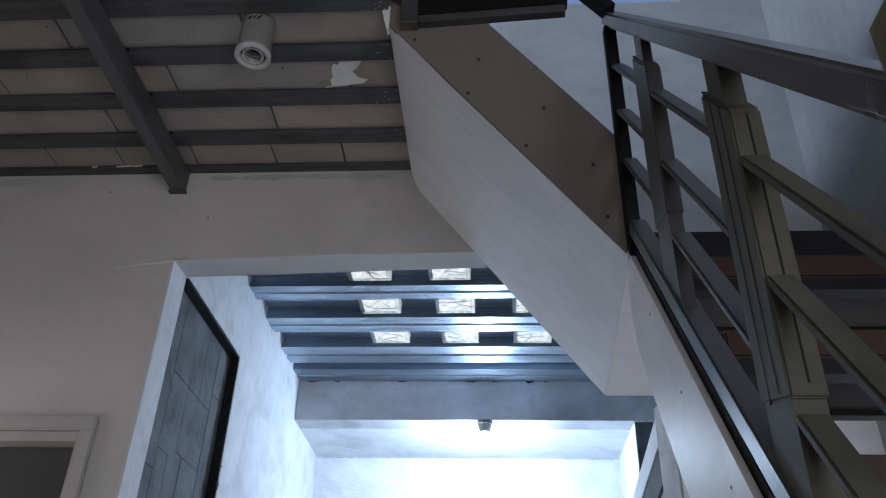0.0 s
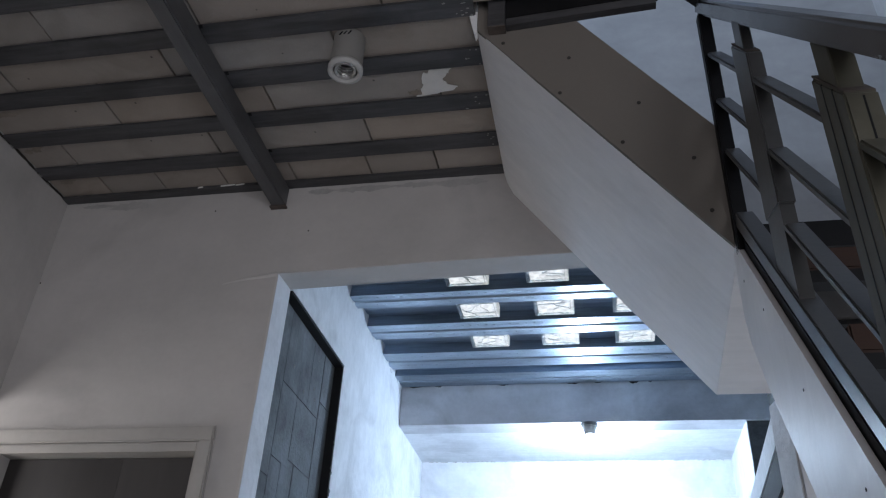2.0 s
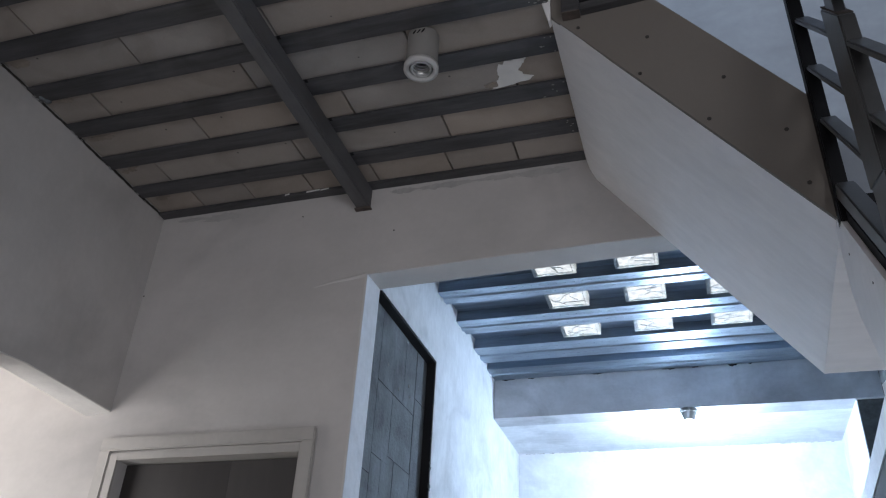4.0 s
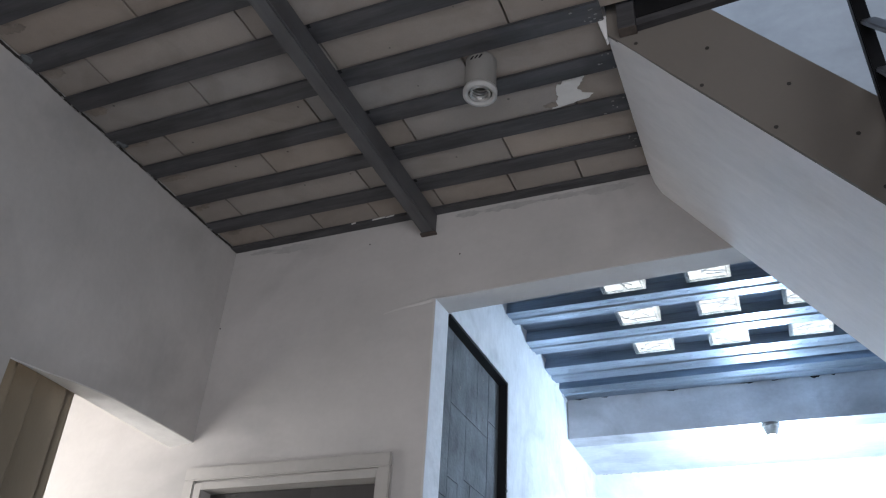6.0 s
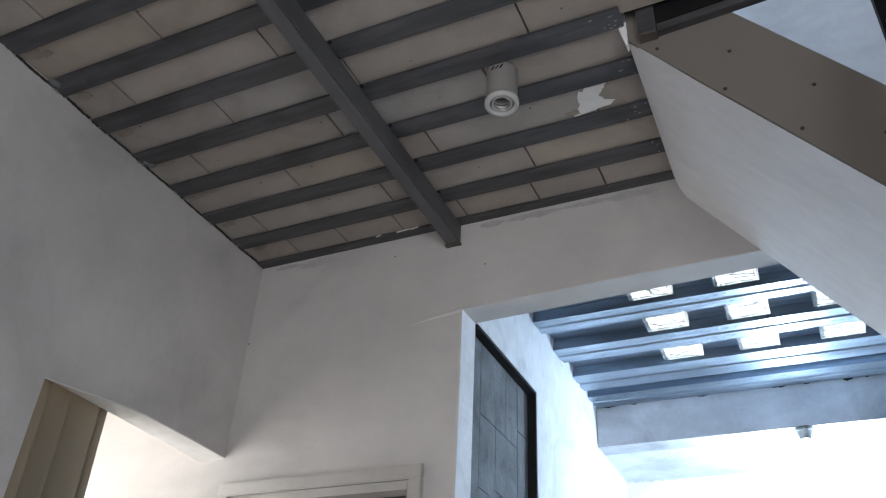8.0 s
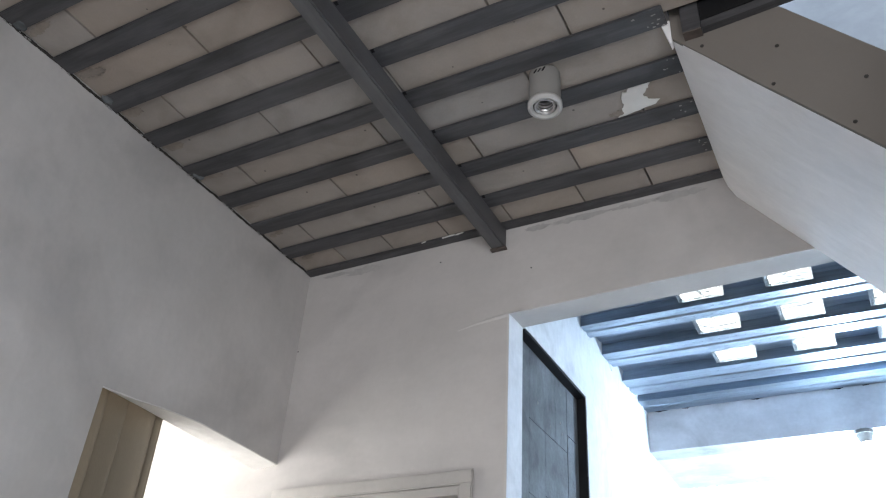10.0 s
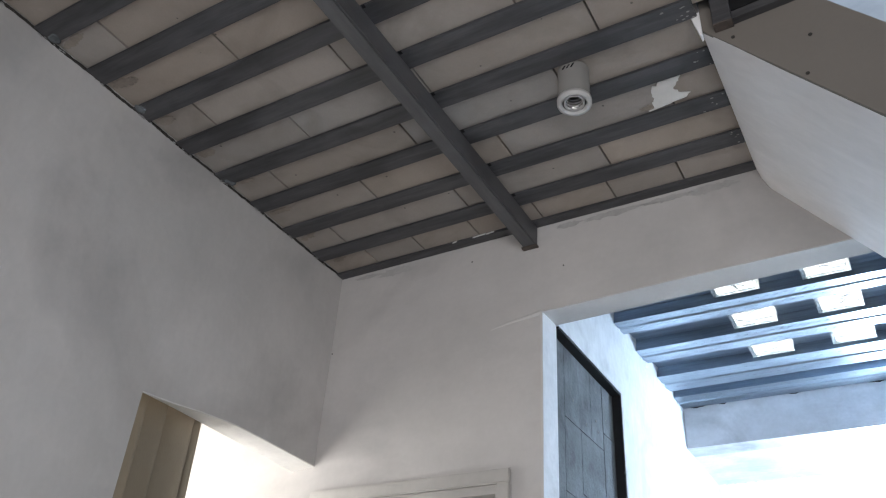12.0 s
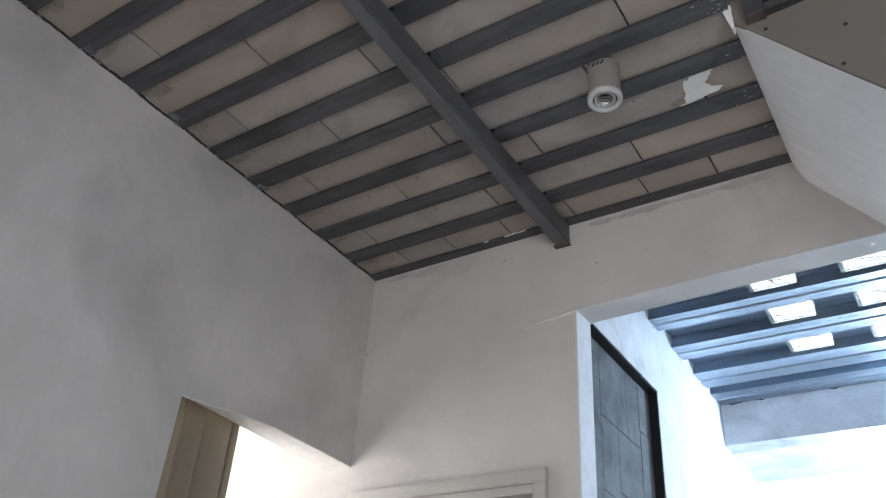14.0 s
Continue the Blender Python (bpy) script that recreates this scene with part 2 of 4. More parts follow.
def glow_mat(name, color, strength):
    m = bpy.data.materials.new(name)
    m.use_nodes = True
    b = m.node_tree.nodes["Principled BSDF"]
    b.inputs["Emission Color"].default_value = (*color, 1)
    b.inputs["Emission Strength"].default_value = strength
    return m


M_GLASS = glass_mat("glass_block_glass", 0.62)
M_GLASSEDGE = glass_mat("thick_glass_ridge", 0.50)
M_BULB = glow_mat("lit_bulb_glass", (0.85, 0.92, 1.0), 60)


# ---- mesh helpers ----
def box(bm, x0, x1, y0, y1, z0, z1):
    v = [bm.verts.new((x, y, z)) for x in (x0, x1) for y in (y0, y1) for z in (z0, z1)]
    for f in ((0, 1, 3, 2), (4, 6, 7, 5), (0, 4, 5, 1), (2, 3, 7, 6), (0, 2, 6, 4), (1, 5, 7, 3)):
        bm.faces.new([v[i] for i in f])
    return v


def prism(bm, profile, axis, a, b):
    """A closed outline pulled along an axis: 'x' takes (y, z) pairs, 'y' takes (x, z), 'z' takes (x, y)."""
    def at(p, k):
        return {"x": (k, p[0], p[1]), "y": (p[0], k, p[1]), "z": (p[0], p[1], k)}[axis]
    lo, hi = [bm.verts.new(at(p, a)) for p in profile], [bm.verts.new(at(p, b)) for p in profile]
    bm.faces.new(lo)
    bm.faces.new(hi[::-1])
    n = len(profile)
    for i in range(n):
        bm.faces.new((lo[i], hi[i], hi[(i + 1) % n], lo[(i + 1) % n]))


def cyl(bm, p, q, r, n=16, r2=None):
    """A round bar from p to q."""
    p, q = Vector(p), Vector(q)
    turn = (q - p).to_track_quat("Z", "Y").to_matrix().to_4x4()
    bmesh.ops.create_cone(bm, cap_ends=True, segments=n, radius1=r, radius2=r if r2 is None else r2, depth=(q - p).length,
                          matrix=Matrix.Translation((p + q) / 2) @ turn)


def bar(bm, p, q, w, h, side=(1, 0, 0)):
    """A square tube from p to q: w along side, h across it."""
    p, q, s = Vector(p), Vector(q), Vector(side).normalized()
    up = (q - p).cross(s).normalized()
    ring = [s * (w / 2 * i) + up * (h / 2 * j) for i, j in ((-1, -1), (1, -1), (1, 1), (-1, 1))]
    a, b = [bm.verts.new(p + r) for r in ring], [bm.verts.new(q + r) for r in ring]
    bm.faces.new(a[::-1])
    bm.faces.new(b)
    for i in range(4):
        bm.faces.new((a[i], a[(i + 1) % 4], b[(i + 1) % 4], b[i]))


def soften(bm, w=0.003, seg=2):
    bmesh.ops.recalc_face_normals(bm, faces=bm.faces[:])
    edges = [e for e in bm.edges if len(e.link_faces) == 2 and e.calc_face_angle(0) > 0.6]
    bmesh.ops.bevel(bm, geom=edges, offset=w, segments=seg, affect="EDGES", clamp_overlap=True)


def mesh(name, bm, material, smooth=False):
    bmesh.ops.recalc_face_normals(bm, faces=bm.faces[:])
    me = bpy.data.meshes.new(name)
    bm.to_mesh(me)
    bm.free()
    if smooth:
        for p in me.polygons:
            p.use_smooth = True
    me.materials.append(material)
    return me


def thing(name, bm, material, label, category, group="", kind="", smooth=False):
    return tagged(new(name, mesh(name, bm, material, smooth)), label, category, group, kind)


def part(name, bm, material, parent, label="", smooth=False, kind=""):
    ob = new(name, mesh(name, bm, material, smooth))
    ob.parent = parent
    return tagged(ob, label, kind=kind)


def empty(name, label, category, group="", at=(0, 0, 0)):
    ob = new(name)
    ob.location = at
    return tagged(ob, label, category, group)


def slab(corners, thick):
    """A four-cornered board, thick upwards."""
    bm = bmesh.new()
    v = [bm.verts.new(p) for p in corners]
    w = [bm.verts.new((x, y, z + thick)) for x, y, z in corners]
    bm.faces.new(v)
    bm.faces.new(w[::-1])
    for i in range(4):
        bm.faces.new((v[i], w[i], w[(i + 1) % 4], v[(i + 1) % 4]))
    return bm


def quick(*boxes):
    bm = bmesh.new()
    for b in boxes:
        box(bm, *b)
    return bm


# ---- setting ----
XW, XE, YS = -1.0, 2.31, -6.2      # west wall, east wall, south wall faces
ZJ, ZB = 3.095, 3.106                # joist undersides, block undersides
OPEN_Z, LOPEN_Y = 2.70, -0.89
ROOF = 5.4

thing("floor", quick((-3.2, 2.45, YS - 0.15, 2.75, -0.12, 0)), M_FLOOR, "grey cement floor running through all the rooms", "floor", kind="structure")

# back wall with the doorway, the wide opening and the part that rises up the stairwell
LINTEL = [(0.0, 2.70, 2.705), (0.2, 2.706, 2.710), (0.55, 2.7165, 2.720), (0.85, 2.7205, 2.729), (1.185, 2.7245, 2.738)]


def over_lintel(bm, drop, rise, y0, y1):
    """The wall over the wide opening, whose underside climbs to the east; rise: up to a level, or a skin of that height."""
    rings = []
    for x, zf, zb in LINTEL:
        zf, zb = zf - drop, zb - drop
        x = min(max(x, 0.0046 * (rise < 1)), 1.185 - 0.003 * (rise < 1))
        rings.append([bm.verts.new(p) for p in ((x, y0, zf), (x, y1, zb), (x, y1, zb + rise if rise < 1 else rise), (x, y0, zf + rise if rise < 1 else rise))])
    for a, b in zip(rings, rings[1:]):
        for k in range(4):
            bm.faces.new((a[k], a[(k + 1) % 4], b[(k + 1) % 4], b[k]))
    bm.faces.new(rings[0][::-1])
    bm.faces.new(rings[-1])
    return bm


wall_north = thing("wall_north", over_lintel(quick(
    (-2.4, -0.905, 0, 0.13, 0, ZJ + 0.2), (-0.905, -0.168, 0, 0.13, 2.045, ZJ + 0.2), (-0.168, 0, 0, 0.13, 0, ZJ + 0.2),
    (1.704, 2.45, 0, 0.13, 0, 2.185)), 0, ZJ + 0.2, 0, 0.13), M_PLASTER,
    "cloudy grey skim-plastered wall with a wide opening and a doorway", "wall", kind="structure")
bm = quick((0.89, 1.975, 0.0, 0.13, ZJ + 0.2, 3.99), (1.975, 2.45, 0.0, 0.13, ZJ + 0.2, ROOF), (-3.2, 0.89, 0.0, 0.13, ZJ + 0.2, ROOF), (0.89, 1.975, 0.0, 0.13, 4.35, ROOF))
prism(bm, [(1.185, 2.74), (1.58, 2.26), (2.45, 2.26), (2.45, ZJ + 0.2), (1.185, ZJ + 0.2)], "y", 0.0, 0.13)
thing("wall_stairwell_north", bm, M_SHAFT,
      "plastered stairwell wall above the landing, coloured dim grey-blue", "wall", kind="structure")
# two unseen holes added for the east fill and the lamp under the stairs
thing("wall_east", quick((XE, 2.45, YS - 0.15, -3.8, 0, ROOF), (XE, 2.45, -2.6, -0.62, 0, ROOF), (XE, 2.45, -3.8, -2.6, 0, 0.9), (XE, 2.45, -3.8, -2.6, 2.1, ROOF), (XE, 2.45, -0.18, 0.0, 0, ROOF), (XE, 2.45, -0.62, -0.18, 0, 1.13), (XE, 2.45, -0.62, -0.18, 1.67, ROOF)), M_SHAFT, "plastered wall beside the stairs, coloured dim grey-blue", "wall", kind="structure")
HEAD = [(LOPEN_Y, 2.176, 2.228), (-0.76, 2.188, 2.227), (-0.63, 2.206, 2.225), (-0.45, 2.221, 2.219), (-0.2, 2.219, 2.211), (0, 2.215, 2.204)]


def over_opening(z_front, z_back, rise):
    """The wall strip over the side opening, whose underside is twisted; rise: up to a level, or a skin of that height."""
    bm = bmesh.new()
    rings = []
    for y, zf, zb in HEAD:
        zf, zb = zf + z_front, zb + z_back
        rings.append([bm.verts.new(p) for p in ((XW - 0.001 * (rise < 1), y, zf), (-1.11, y, zb), (-1.11, y, zb + rise if rise < 1 else rise), (XW - 0.001 * (rise < 1), y, zf + rise if rise < 1 else rise))])
    for a, b in zip(rings, rings[1:]):
        for k in range(4):
            bm.faces.new((a[k], a[(k + 1) % 4], b[(k + 1) % 4], b[k]))
    bm.faces.new(rings[0][::-1])
    bm.faces.new(rings[-1])
    return bm


bm = over_opening(0, 0, 3.3)
for b in ((-1.11, XW, YS - 0.15, LOPEN_Y, 0, 3.3), (-1.11, XW, YS - 0.15, -2.2, 3.3, ROOF), (-1.11, XW, -0.8, 0, 3.3, ROOF), (-1.11, XW, -2.2, -0.8, 3.3, 3.38), (-1.11, XW, -2.2, -0.8, 4.06, ROOF)):
    box(bm, *b)
wall_west = thing("wall_west", bm, M_PLASTER,
      "cloudy grey plastered wall with a curtained opening", "wall", kind="structure")
# thin skin paler than the wall: side window light put into its colour
part("reveal", over_opening(-0.0045, -0.0045, 0.004), M_FILL, wall_west, "plastered underside of the opening, whitened for the light on it")
# out of view; set far back so the front light fades more evenly
thing("wall_south", quick((-3.2, 0.25, YS - 0.15, YS, 0, ROOF), (2.25, 2.45, YS - 0.15, YS, 0, ROOF), (0.25, 2.25, YS - 0.15, YS, 2.25, ROOF), (0.25, 2.25, YS - 0.15, YS, 0, 0.15)), M_PLASTER,
      "unseen grey plastered wall with the guessed front opening", "wall", kind="structure")
# added out of view to keep sky light out of the stairwell
thing("roof", quick((-3.2, 2.45, YS - 0.15, 0.13, ROOF, ROOF + 0.1)), M_SHAFT, "unseen plain roof slab closing the stairwell to the sky", "roof", kind="structure")

# side room seen through the curtained opening
# west side is out of view, set close so its window light fades quickly
thing("wall_side_room", quick((-2.4, -2.3, -2.8, -1.6, 0, 2.9), (-2.4, -2.3, -0.3, 0, 0, 2.9), (-2.4, -2.3, -1.6, -0.3, 2.2, 2.9), (-2.4, -2.3, -1.6, -0.3, 0, 0.8), (-2.4, -1.11, -2.9, -2.8, 0, 2.9)), M_CREAM,
      "bright cream plastered walls of the side room", "wall", kind="structure")
thing("ceiling_side_room", quick((-2.3, -1.112, -2.8, -0.002, 2.85, 2.9)), M_CREAM, "cream side room ceiling", "ceiling", kind="structure")

# dark room behind the doorway
thing("wall_dark_room", quick((-1.26, -0.05, 1.15, 1.22, 0, 2.7), (-1.26, -1.185, 0.13, 1.15, 0, 2.7), (-0.14, -0.09, 0.13, 1.15, 0, 2.7)), M_DARKROOM, "dim grey walls of the room behind the door", "wall", kind="structure")
thing("ceiling_dark_room", quick((-1.26, -0.05, 0.13, 1.22, 2.7, 2.75)), M_DARKROOM, "dim ceiling of the room behind the door", "ceiling", kind="structure")

# back room: side walls, far wall, low ceiling and beam
NZ, NY0, NY1 = 2.70, 0.135, 0.842
wall_back_west = thing("wall_back_room_west", quick((-0.08, 0.015, 0.13, NY1, NZ, 3.2), (-0.08, 0.015, NY1, 2.6, 0, 3.2)), M_WHITE,
      "rough white plastered wall with a recess of grey blocks", "wall", kind="structure")
wall_far = thing("wall_far", quick((-0.1, 1.96, 2.6, 2.7, 0, 3.2)), M_WHITE, "white plastered far wall under a bright bulb", "wall", kind="structure")
thing("ceiling_back_room", quick((0.015, 1.95, 1.93, 2.6, 2.808, 2.86)), M_WHITE, "low white plastered ceiling behind the beam", "ceiling", kind="structure")
beam2 = thing("beam_back_room", quick((0.018, 2.3, 1.915, 2.06, 2.806, 3.045)), M_CONCRETE, "patchy grey concrete beam under the steel deck", "beam", kind="structure")
thing("wall_back_room_east", quick((2.06, 2.14, 0.13, 2.7, 0, 3.3), (1.935, 2.06, 1.935, 2.0, 0, 2.805)), M_RAW, "rough dark unplastered concrete wall", "wall", kind="structure")
thing("wall_alcove_east", quick((1.93, 2.06, 2.001, 2.6, 0, 2.807), (1.93, 1.9345, 1.93, 2.001, 0, 2.807)), M_WHITE, "white plastered side of the lit alcove", "wall", kind="structure")
def askew(d, z0, z1):
    """A length of the back room's east wall, which stands a few degrees askew; d: set back from its face."""
    bm = bmesh.new()
    prism(bm, [(1.677 + d, 0.131), (1.79 + d, 1.93), (1.90, 1.93), (1.90, 0.131)], "z", z0, z1)
    return bm


east_head = thing("wall_back_room_lintel", askew(0, 2.06, 2.15), M_WHITE, "white plastered lintel over a side doorway", "lintel", kind="structure")
part("door_head", askew(0.004, 1.945, 2.0595), M_MORTAR, east_head, "black door head")
part("door_panel", askew(0.014, 0, 1.9445), M_CREAM, east_head, "pale door panel")
thing("wall_understair", quick((1.706, 2.309, -0.014, -0.002, 0, 2.172)), M_WHITE, "white plastered wall under the landing", "wall", kind="structure")
# white plaster reveals of the wide opening
part("reveal", quick((0.0005, 0.0045, 0.001, 0.129, 0, OPEN_Z)), M_WHITE, wall_north, "white plastered jamb")
bm = bmesh.new()
prism(bm, [(1.7005, 0.001), (1.677, 0.1295), (1.7035, 0.1295), (1.7035, 0.001)], "z", 0, 2.185)
part("reveal", bm, M_WHITE, wall_north, "white plastered jamb")
# skin in a lighter colour, which holds the bulb light bounced from behind
part("reveal", over_lintel(bmesh.new(), 0.0044, 0.004, 0.001, 0.129), M_PALE, wall_north, "plastered underside of the lintel, paled for the bulb's light")


# ---- ceiling of lightweight blocks on steel joists ----
PITCH, J0 = 0.2045, -0.199
joist_y = [J0 - PITCH * i for i in range(29)]
bm = bmesh.new()
rows = [0.0] + joist_y
JOINTS = {0: (-0.776, -0.532, -0.262, 0.027, 0.334, 0.598), 1: (-0.813, -0.21, 0.384), 2: (-0.511, 0.084, 0.68), 3: (-0.799, -0.199, 0.387), 4: (-0.531, -0.017, 0.573), 5: (-0.797, -0.201, 0.393)}
for i in range(len(rows) - 1):
    y1, y0 = rows[i], rows[i + 1]
    lim = 0.85 if y0 > -0.83 else 1.375
    cuts = JOINTS.get(i, (-0.506, 0.09, 0.69, 1.29) if i % 2 == 0 else (-0.80, -0.20, 0.40, 1.0))
    edges = [-1.0, *[c for c in cuts if c < lim - 0.03], lim]
    for a, b in zip(edges, edges[1:]):
        dz = random.uniform(-0.0015, 0.0015)
        box(bm, a + 0.003, b - 0.003, y0 + 0.002, y1 - 0.002, ZB + dz, ZB + 0.075 + dz)
soften(bm, 0.0015, 1)
ceiling = thing("ceiling", bm, M_BLOCK, "cream lightweight concrete blocks laid on steel joists", "ceiling", kind="structure")
thing("ceiling_topping", quick((-1.0, 0.85, -0.83, 0, ZB + 0.08, ZB + 0.14), (-1.0, 1.375, YS, -0.83, ZB + 0.08, ZB + 0.14)), M_MORTAR, "mortar topping over the ceiling blocks", "ceiling", kind="structure")

for i, y in enumerate(joist_y):
    bm = quick((-0.998, 0.848 if y > -0.83 else 1.37, y - 0.040, y + 0.040, ZJ, ZB - 0.0025))
    soften(bm, 0.003, 2)
    joist = thing("ceiling_joist", bm, M_STEEL, "dark grey primed steel joist under the ceiling blocks", "joist", "ceiling joists")
    # small black pieces paint the shadow gaps on both sides of the beam
    part("notch_shade", quick((-0.0135, -0.003, y - 0.041, y - 0.029, ZJ - 0.0012, ZJ + 0.003)), M_BLACK, joist, "black patch standing in for the shadow gap beside the beam")
    part("notch_shade", quick((-0.082, -0.0725, y - 0.03, y + 0.02, ZJ - 0.0012, ZJ + 0.003)), M_BLACK, joist, "black patch standing in for the shadow gap beside the beam")
bm = quick((-0.998, 0.85, -0.042, -0.001, ZJ - 0.004, ZB - 0.0025))
thing("wall_angle", bm, M_STEEL, "dark grey steel angle along the wall", "steel angle")
bm = quick((-0.072, -0.014, YS + 0.01, -0.001, 3.0, ZJ - 0.001))
soften(bm, 0.005, 2)
main_beam = thing("main_beam", bm, M_BEAM, "dark grey steel beam carrying the joists", "beam")
part("end_plate", quick((-0.076, -0.010, -0.022, -0.0005, 2.993, 3.0)), M_RUST, main_beam, "rusty beam end on the wall")


# ---- bare lamp socket ----
socket = empty("ceiling_lamp_socket", "white surface-mounted lamp socket without a bulb", "lamp socket", at=(0.440, -0.725, 0.03))
bm = bmesh.new()
cyl(bm, (0, 0, 2.95), (0, 0, ZB - 0.032), 0.05, 40)
bmesh.ops.delete(bm, geom=[f for f in bm.faces if abs(f.normal.z) > 0.9], context="FACES")
part("housing", bm, M_HOUSING, socket, smooth=True)


def ring(bm, r0, r1, z0, z1, n=40):
    prof = [(r0, z0), (r1, z0), (r1, z1), (r0, z1)]
    vs = [[bm.verts.new((r * math.cos(a), r * math.sin(a), z)) for r, z in prof] for a in (2 * math.pi * k / n for k in range(n))]
    for k in range(n):
        for j in range(4):
            bm.faces.new((vs[k][j], vs[(k + 1) % n][j], vs[(k + 1) % n][(j + 1) % 4], vs[k][(j + 1) % 4]))


bm = bmesh.new()
ring(bm, 0.038, 0.054, 2.93, 2.952)
soften(bm, 0.003, 2)
part("rim", bm, M_LAMPWHITE, socket, smooth=True)
bm = bmesh.new()
ring(bm, 0.030, 0.033, 2.935, 3.0)
for k in range(4):
    ring(bm, 0.026, 0.031, 2.938 + 0.012 * k, 2.943 + 0.012 * k)
part("thread", bm, M_CHROME, socket, "ribbed metal screw thread", smooth=True)
bm = bmesh.new()
cyl(bm, (0, 0, 2.99), (0, 0, 3.0), 0.03, 24)
part("contact_plate", bm, M_HOUSING, socket)
for k in range(3):
    bm = bmesh.new()
    bar(bm, (-0.016 + 0.014 * k, -0.0502, 3.045), (-0.008 + 0.014 * k, -0.0502, 3.057), 0.004, 0.003)
    part("vent_slot", bm, M_BLACK, socket)


# ---- upper flight along the back wall ----
FY = -0.77
upper = empty("upper_stair_flight", "boxed-in upper stair flight with white soffit and brown side board", "stairs", at=(0, 0, 0))
FRONT = [(0.851, 3.046), (0.863, 3.026), (0.881, 3.001), (1.482, 2.224)]
WALL = [(0.846, 3.094), (0.858, 3.045), (0.881, 2.992), (1.504, 2.179)]
bm = bmesh.new()
nu, skins = [0, 1, 2, 2.15, 2.4, 2.7, 3], []
for lift in (0.0, 0.012):
    skin = []
    for u in nu:
        i, w = min(int(u), 2), u - min(int(u), 2)
        a, b = [[p[i][k] + (p[i + 1][k] - p[i][k]) * w for k in (0, 1)] for p in (FRONT, WALL)]
        skin.append([bm.verts.new((a[0] + (b[0] - a[0]) * v / 6 + lift * 0.5, FY + 0.004 + (-0.005 - FY) * v / 6, a[1] + (b[1] - a[1]) * v / 6 + lift)) for v in range(7)])
    skins.append(skin)
for skin in skins:
    for a, b in zip(skin, skin[1:]):
        for k in range(6):
            bm.faces.new((a[k], a[k + 1], b[k + 1], b[k]))
rim = [(u, 0) for u in range(len(nu))] + [(len(nu) - 1, v) for v in range(1, 7)] + [(u, 6) for u in range(len(nu) - 2, -1, -1)] + [(0, v) for v in range(5, 0, -1)]
for (a, b), (c, d) in zip(rim, rim[1:] + rim[:1]):
    bm.faces.new([bm.verts.new(v.co) for v in (skins[0][a][b], skins[0][c][d], skins[1][c][d], skins[1][a][b])])
part("soffit", bm, M_SOFFIT, upper, "white skimmed soffit board", smooth=True)
bm = bmesh.new()
prism(bm, [(0.854, 3.036), (1.480, 2.226), (1.478, 2.595), (1.142, 3.037), (1.04, 3.17), (0.854, 3.17)], "y", FY, FY + 0.01)
part("side_board", bm, M_TAN, upper, "brown fibre cement side board with screws")
bm = bmesh.new()
prism(bm, [(0.89, 3.04), (1.476, 2.30), (1.476, 2.58), (1.13, 3.04)], "y", FY + 0.02, -0.01)
part("core", bm, M_BLACK, upper)
bm = bmesh.new()
prism(bm, [(0.826, 3.112), (0.8535, 3.112), (0.8535, 3.02), (0.848, 3.012)], "y", FY - 0.004, FY + 0.02)
part("end_board", bm, M_SOFFIT, upper, "white plastered end board at the ceiling edge")
for x, z in ((1.119, 2.885), (1.090, 2.755), (1.296, 2.695), (1.245, 2.565), (1.415, 2.497), (1.438, 2.335), (0.932, 2.97)):
    bm = bmesh.new()
    cyl(bm, (x, FY - 0.0015, z), (x, FY + 0.001, z), 0.0055, 10)
    part("screw", bm, M_SCREW, upper)

landing = empty("stair_landing", "stair landing with white boarded underside", "landing")
part("underside", slab([(1.483, FY + 0.012, 2.2235), (1.505, -0.001, 2.1785), (2.30, -0.001, 2.1785), (2.30, FY + 0.012, 2.21)], 0.012), M_SOFFIT, landing, "white skimmed underside")
part("edge_beam", quick((1.50, 2.30, -0.775, -0.742, 2.215, 2.284)), M_BLACK, landing, "black steel edge beam")
part("deck_board", quick((1.50, 2.30, -0.741, -0.002, 2.262, 2.28)), M_WOOD, landing, "brown wooden deck board")

# steel edge of the upper floor with its corner post
edge = empty("upper_floor_edge", "black steel edge beam of the upper floor with a short post", "steel beam")
bm = bmesh.new()
prism(bm, [(0.942, 3.045), (1.380, 3.078), (1.380, 3.3), (0.942, 3.3)], "y", -0.798, FY - 0.001)
part("edge_beam", bm, M_BLACK, edge)
bm = bmesh.new()
prism(bm, [(0.942, 3.016), (1.372, 3.046), (1.372, 3.077), (0.942, 3.0445)], "y", -0.795, FY - 0.001)
part("flange", bm, M_STEEL, edge, "grey lower flange")
bm = quick((0.889, 0.941, -0.803, FY - 0.001, 3.012, 3.4))
soften(bm, 0.002, 1)
post = part("post", bm, M_STEEL, edge)
part("lip", quick((0.8895, 0.9405, -0.8025, FY - 0.002, 3.007, 3.0118)), M_RUST, post, "rusty lower edge")

# ---- lower flight beside the east wall ----
SL = 1.22


def zl(z1, y):
    return z1 + SL * (y + 1.0)


lower = empty("lower_stair_flight", "steep lower stair flight with white stringer board and brown treads", "stairs")
bm = bmesh.new()
prism(bm, [(-0.735, 2.23), (-0.740, 2.06), (-0.765, 1.985), (-0.845, 1.858), (-1.053, 1.574), (-2.35, zl(1.62, -2.35)), (-2.59, 0.0), (-2.6, 0.0), (-2.6, zl(1.955, -2.6)), (-0.76, 2.25)], "x", 1.476, 1.488)
part("stringer_board", bm, M_SOFFIT, lower, "white skimmed stringer board")
bm = bmesh.new()
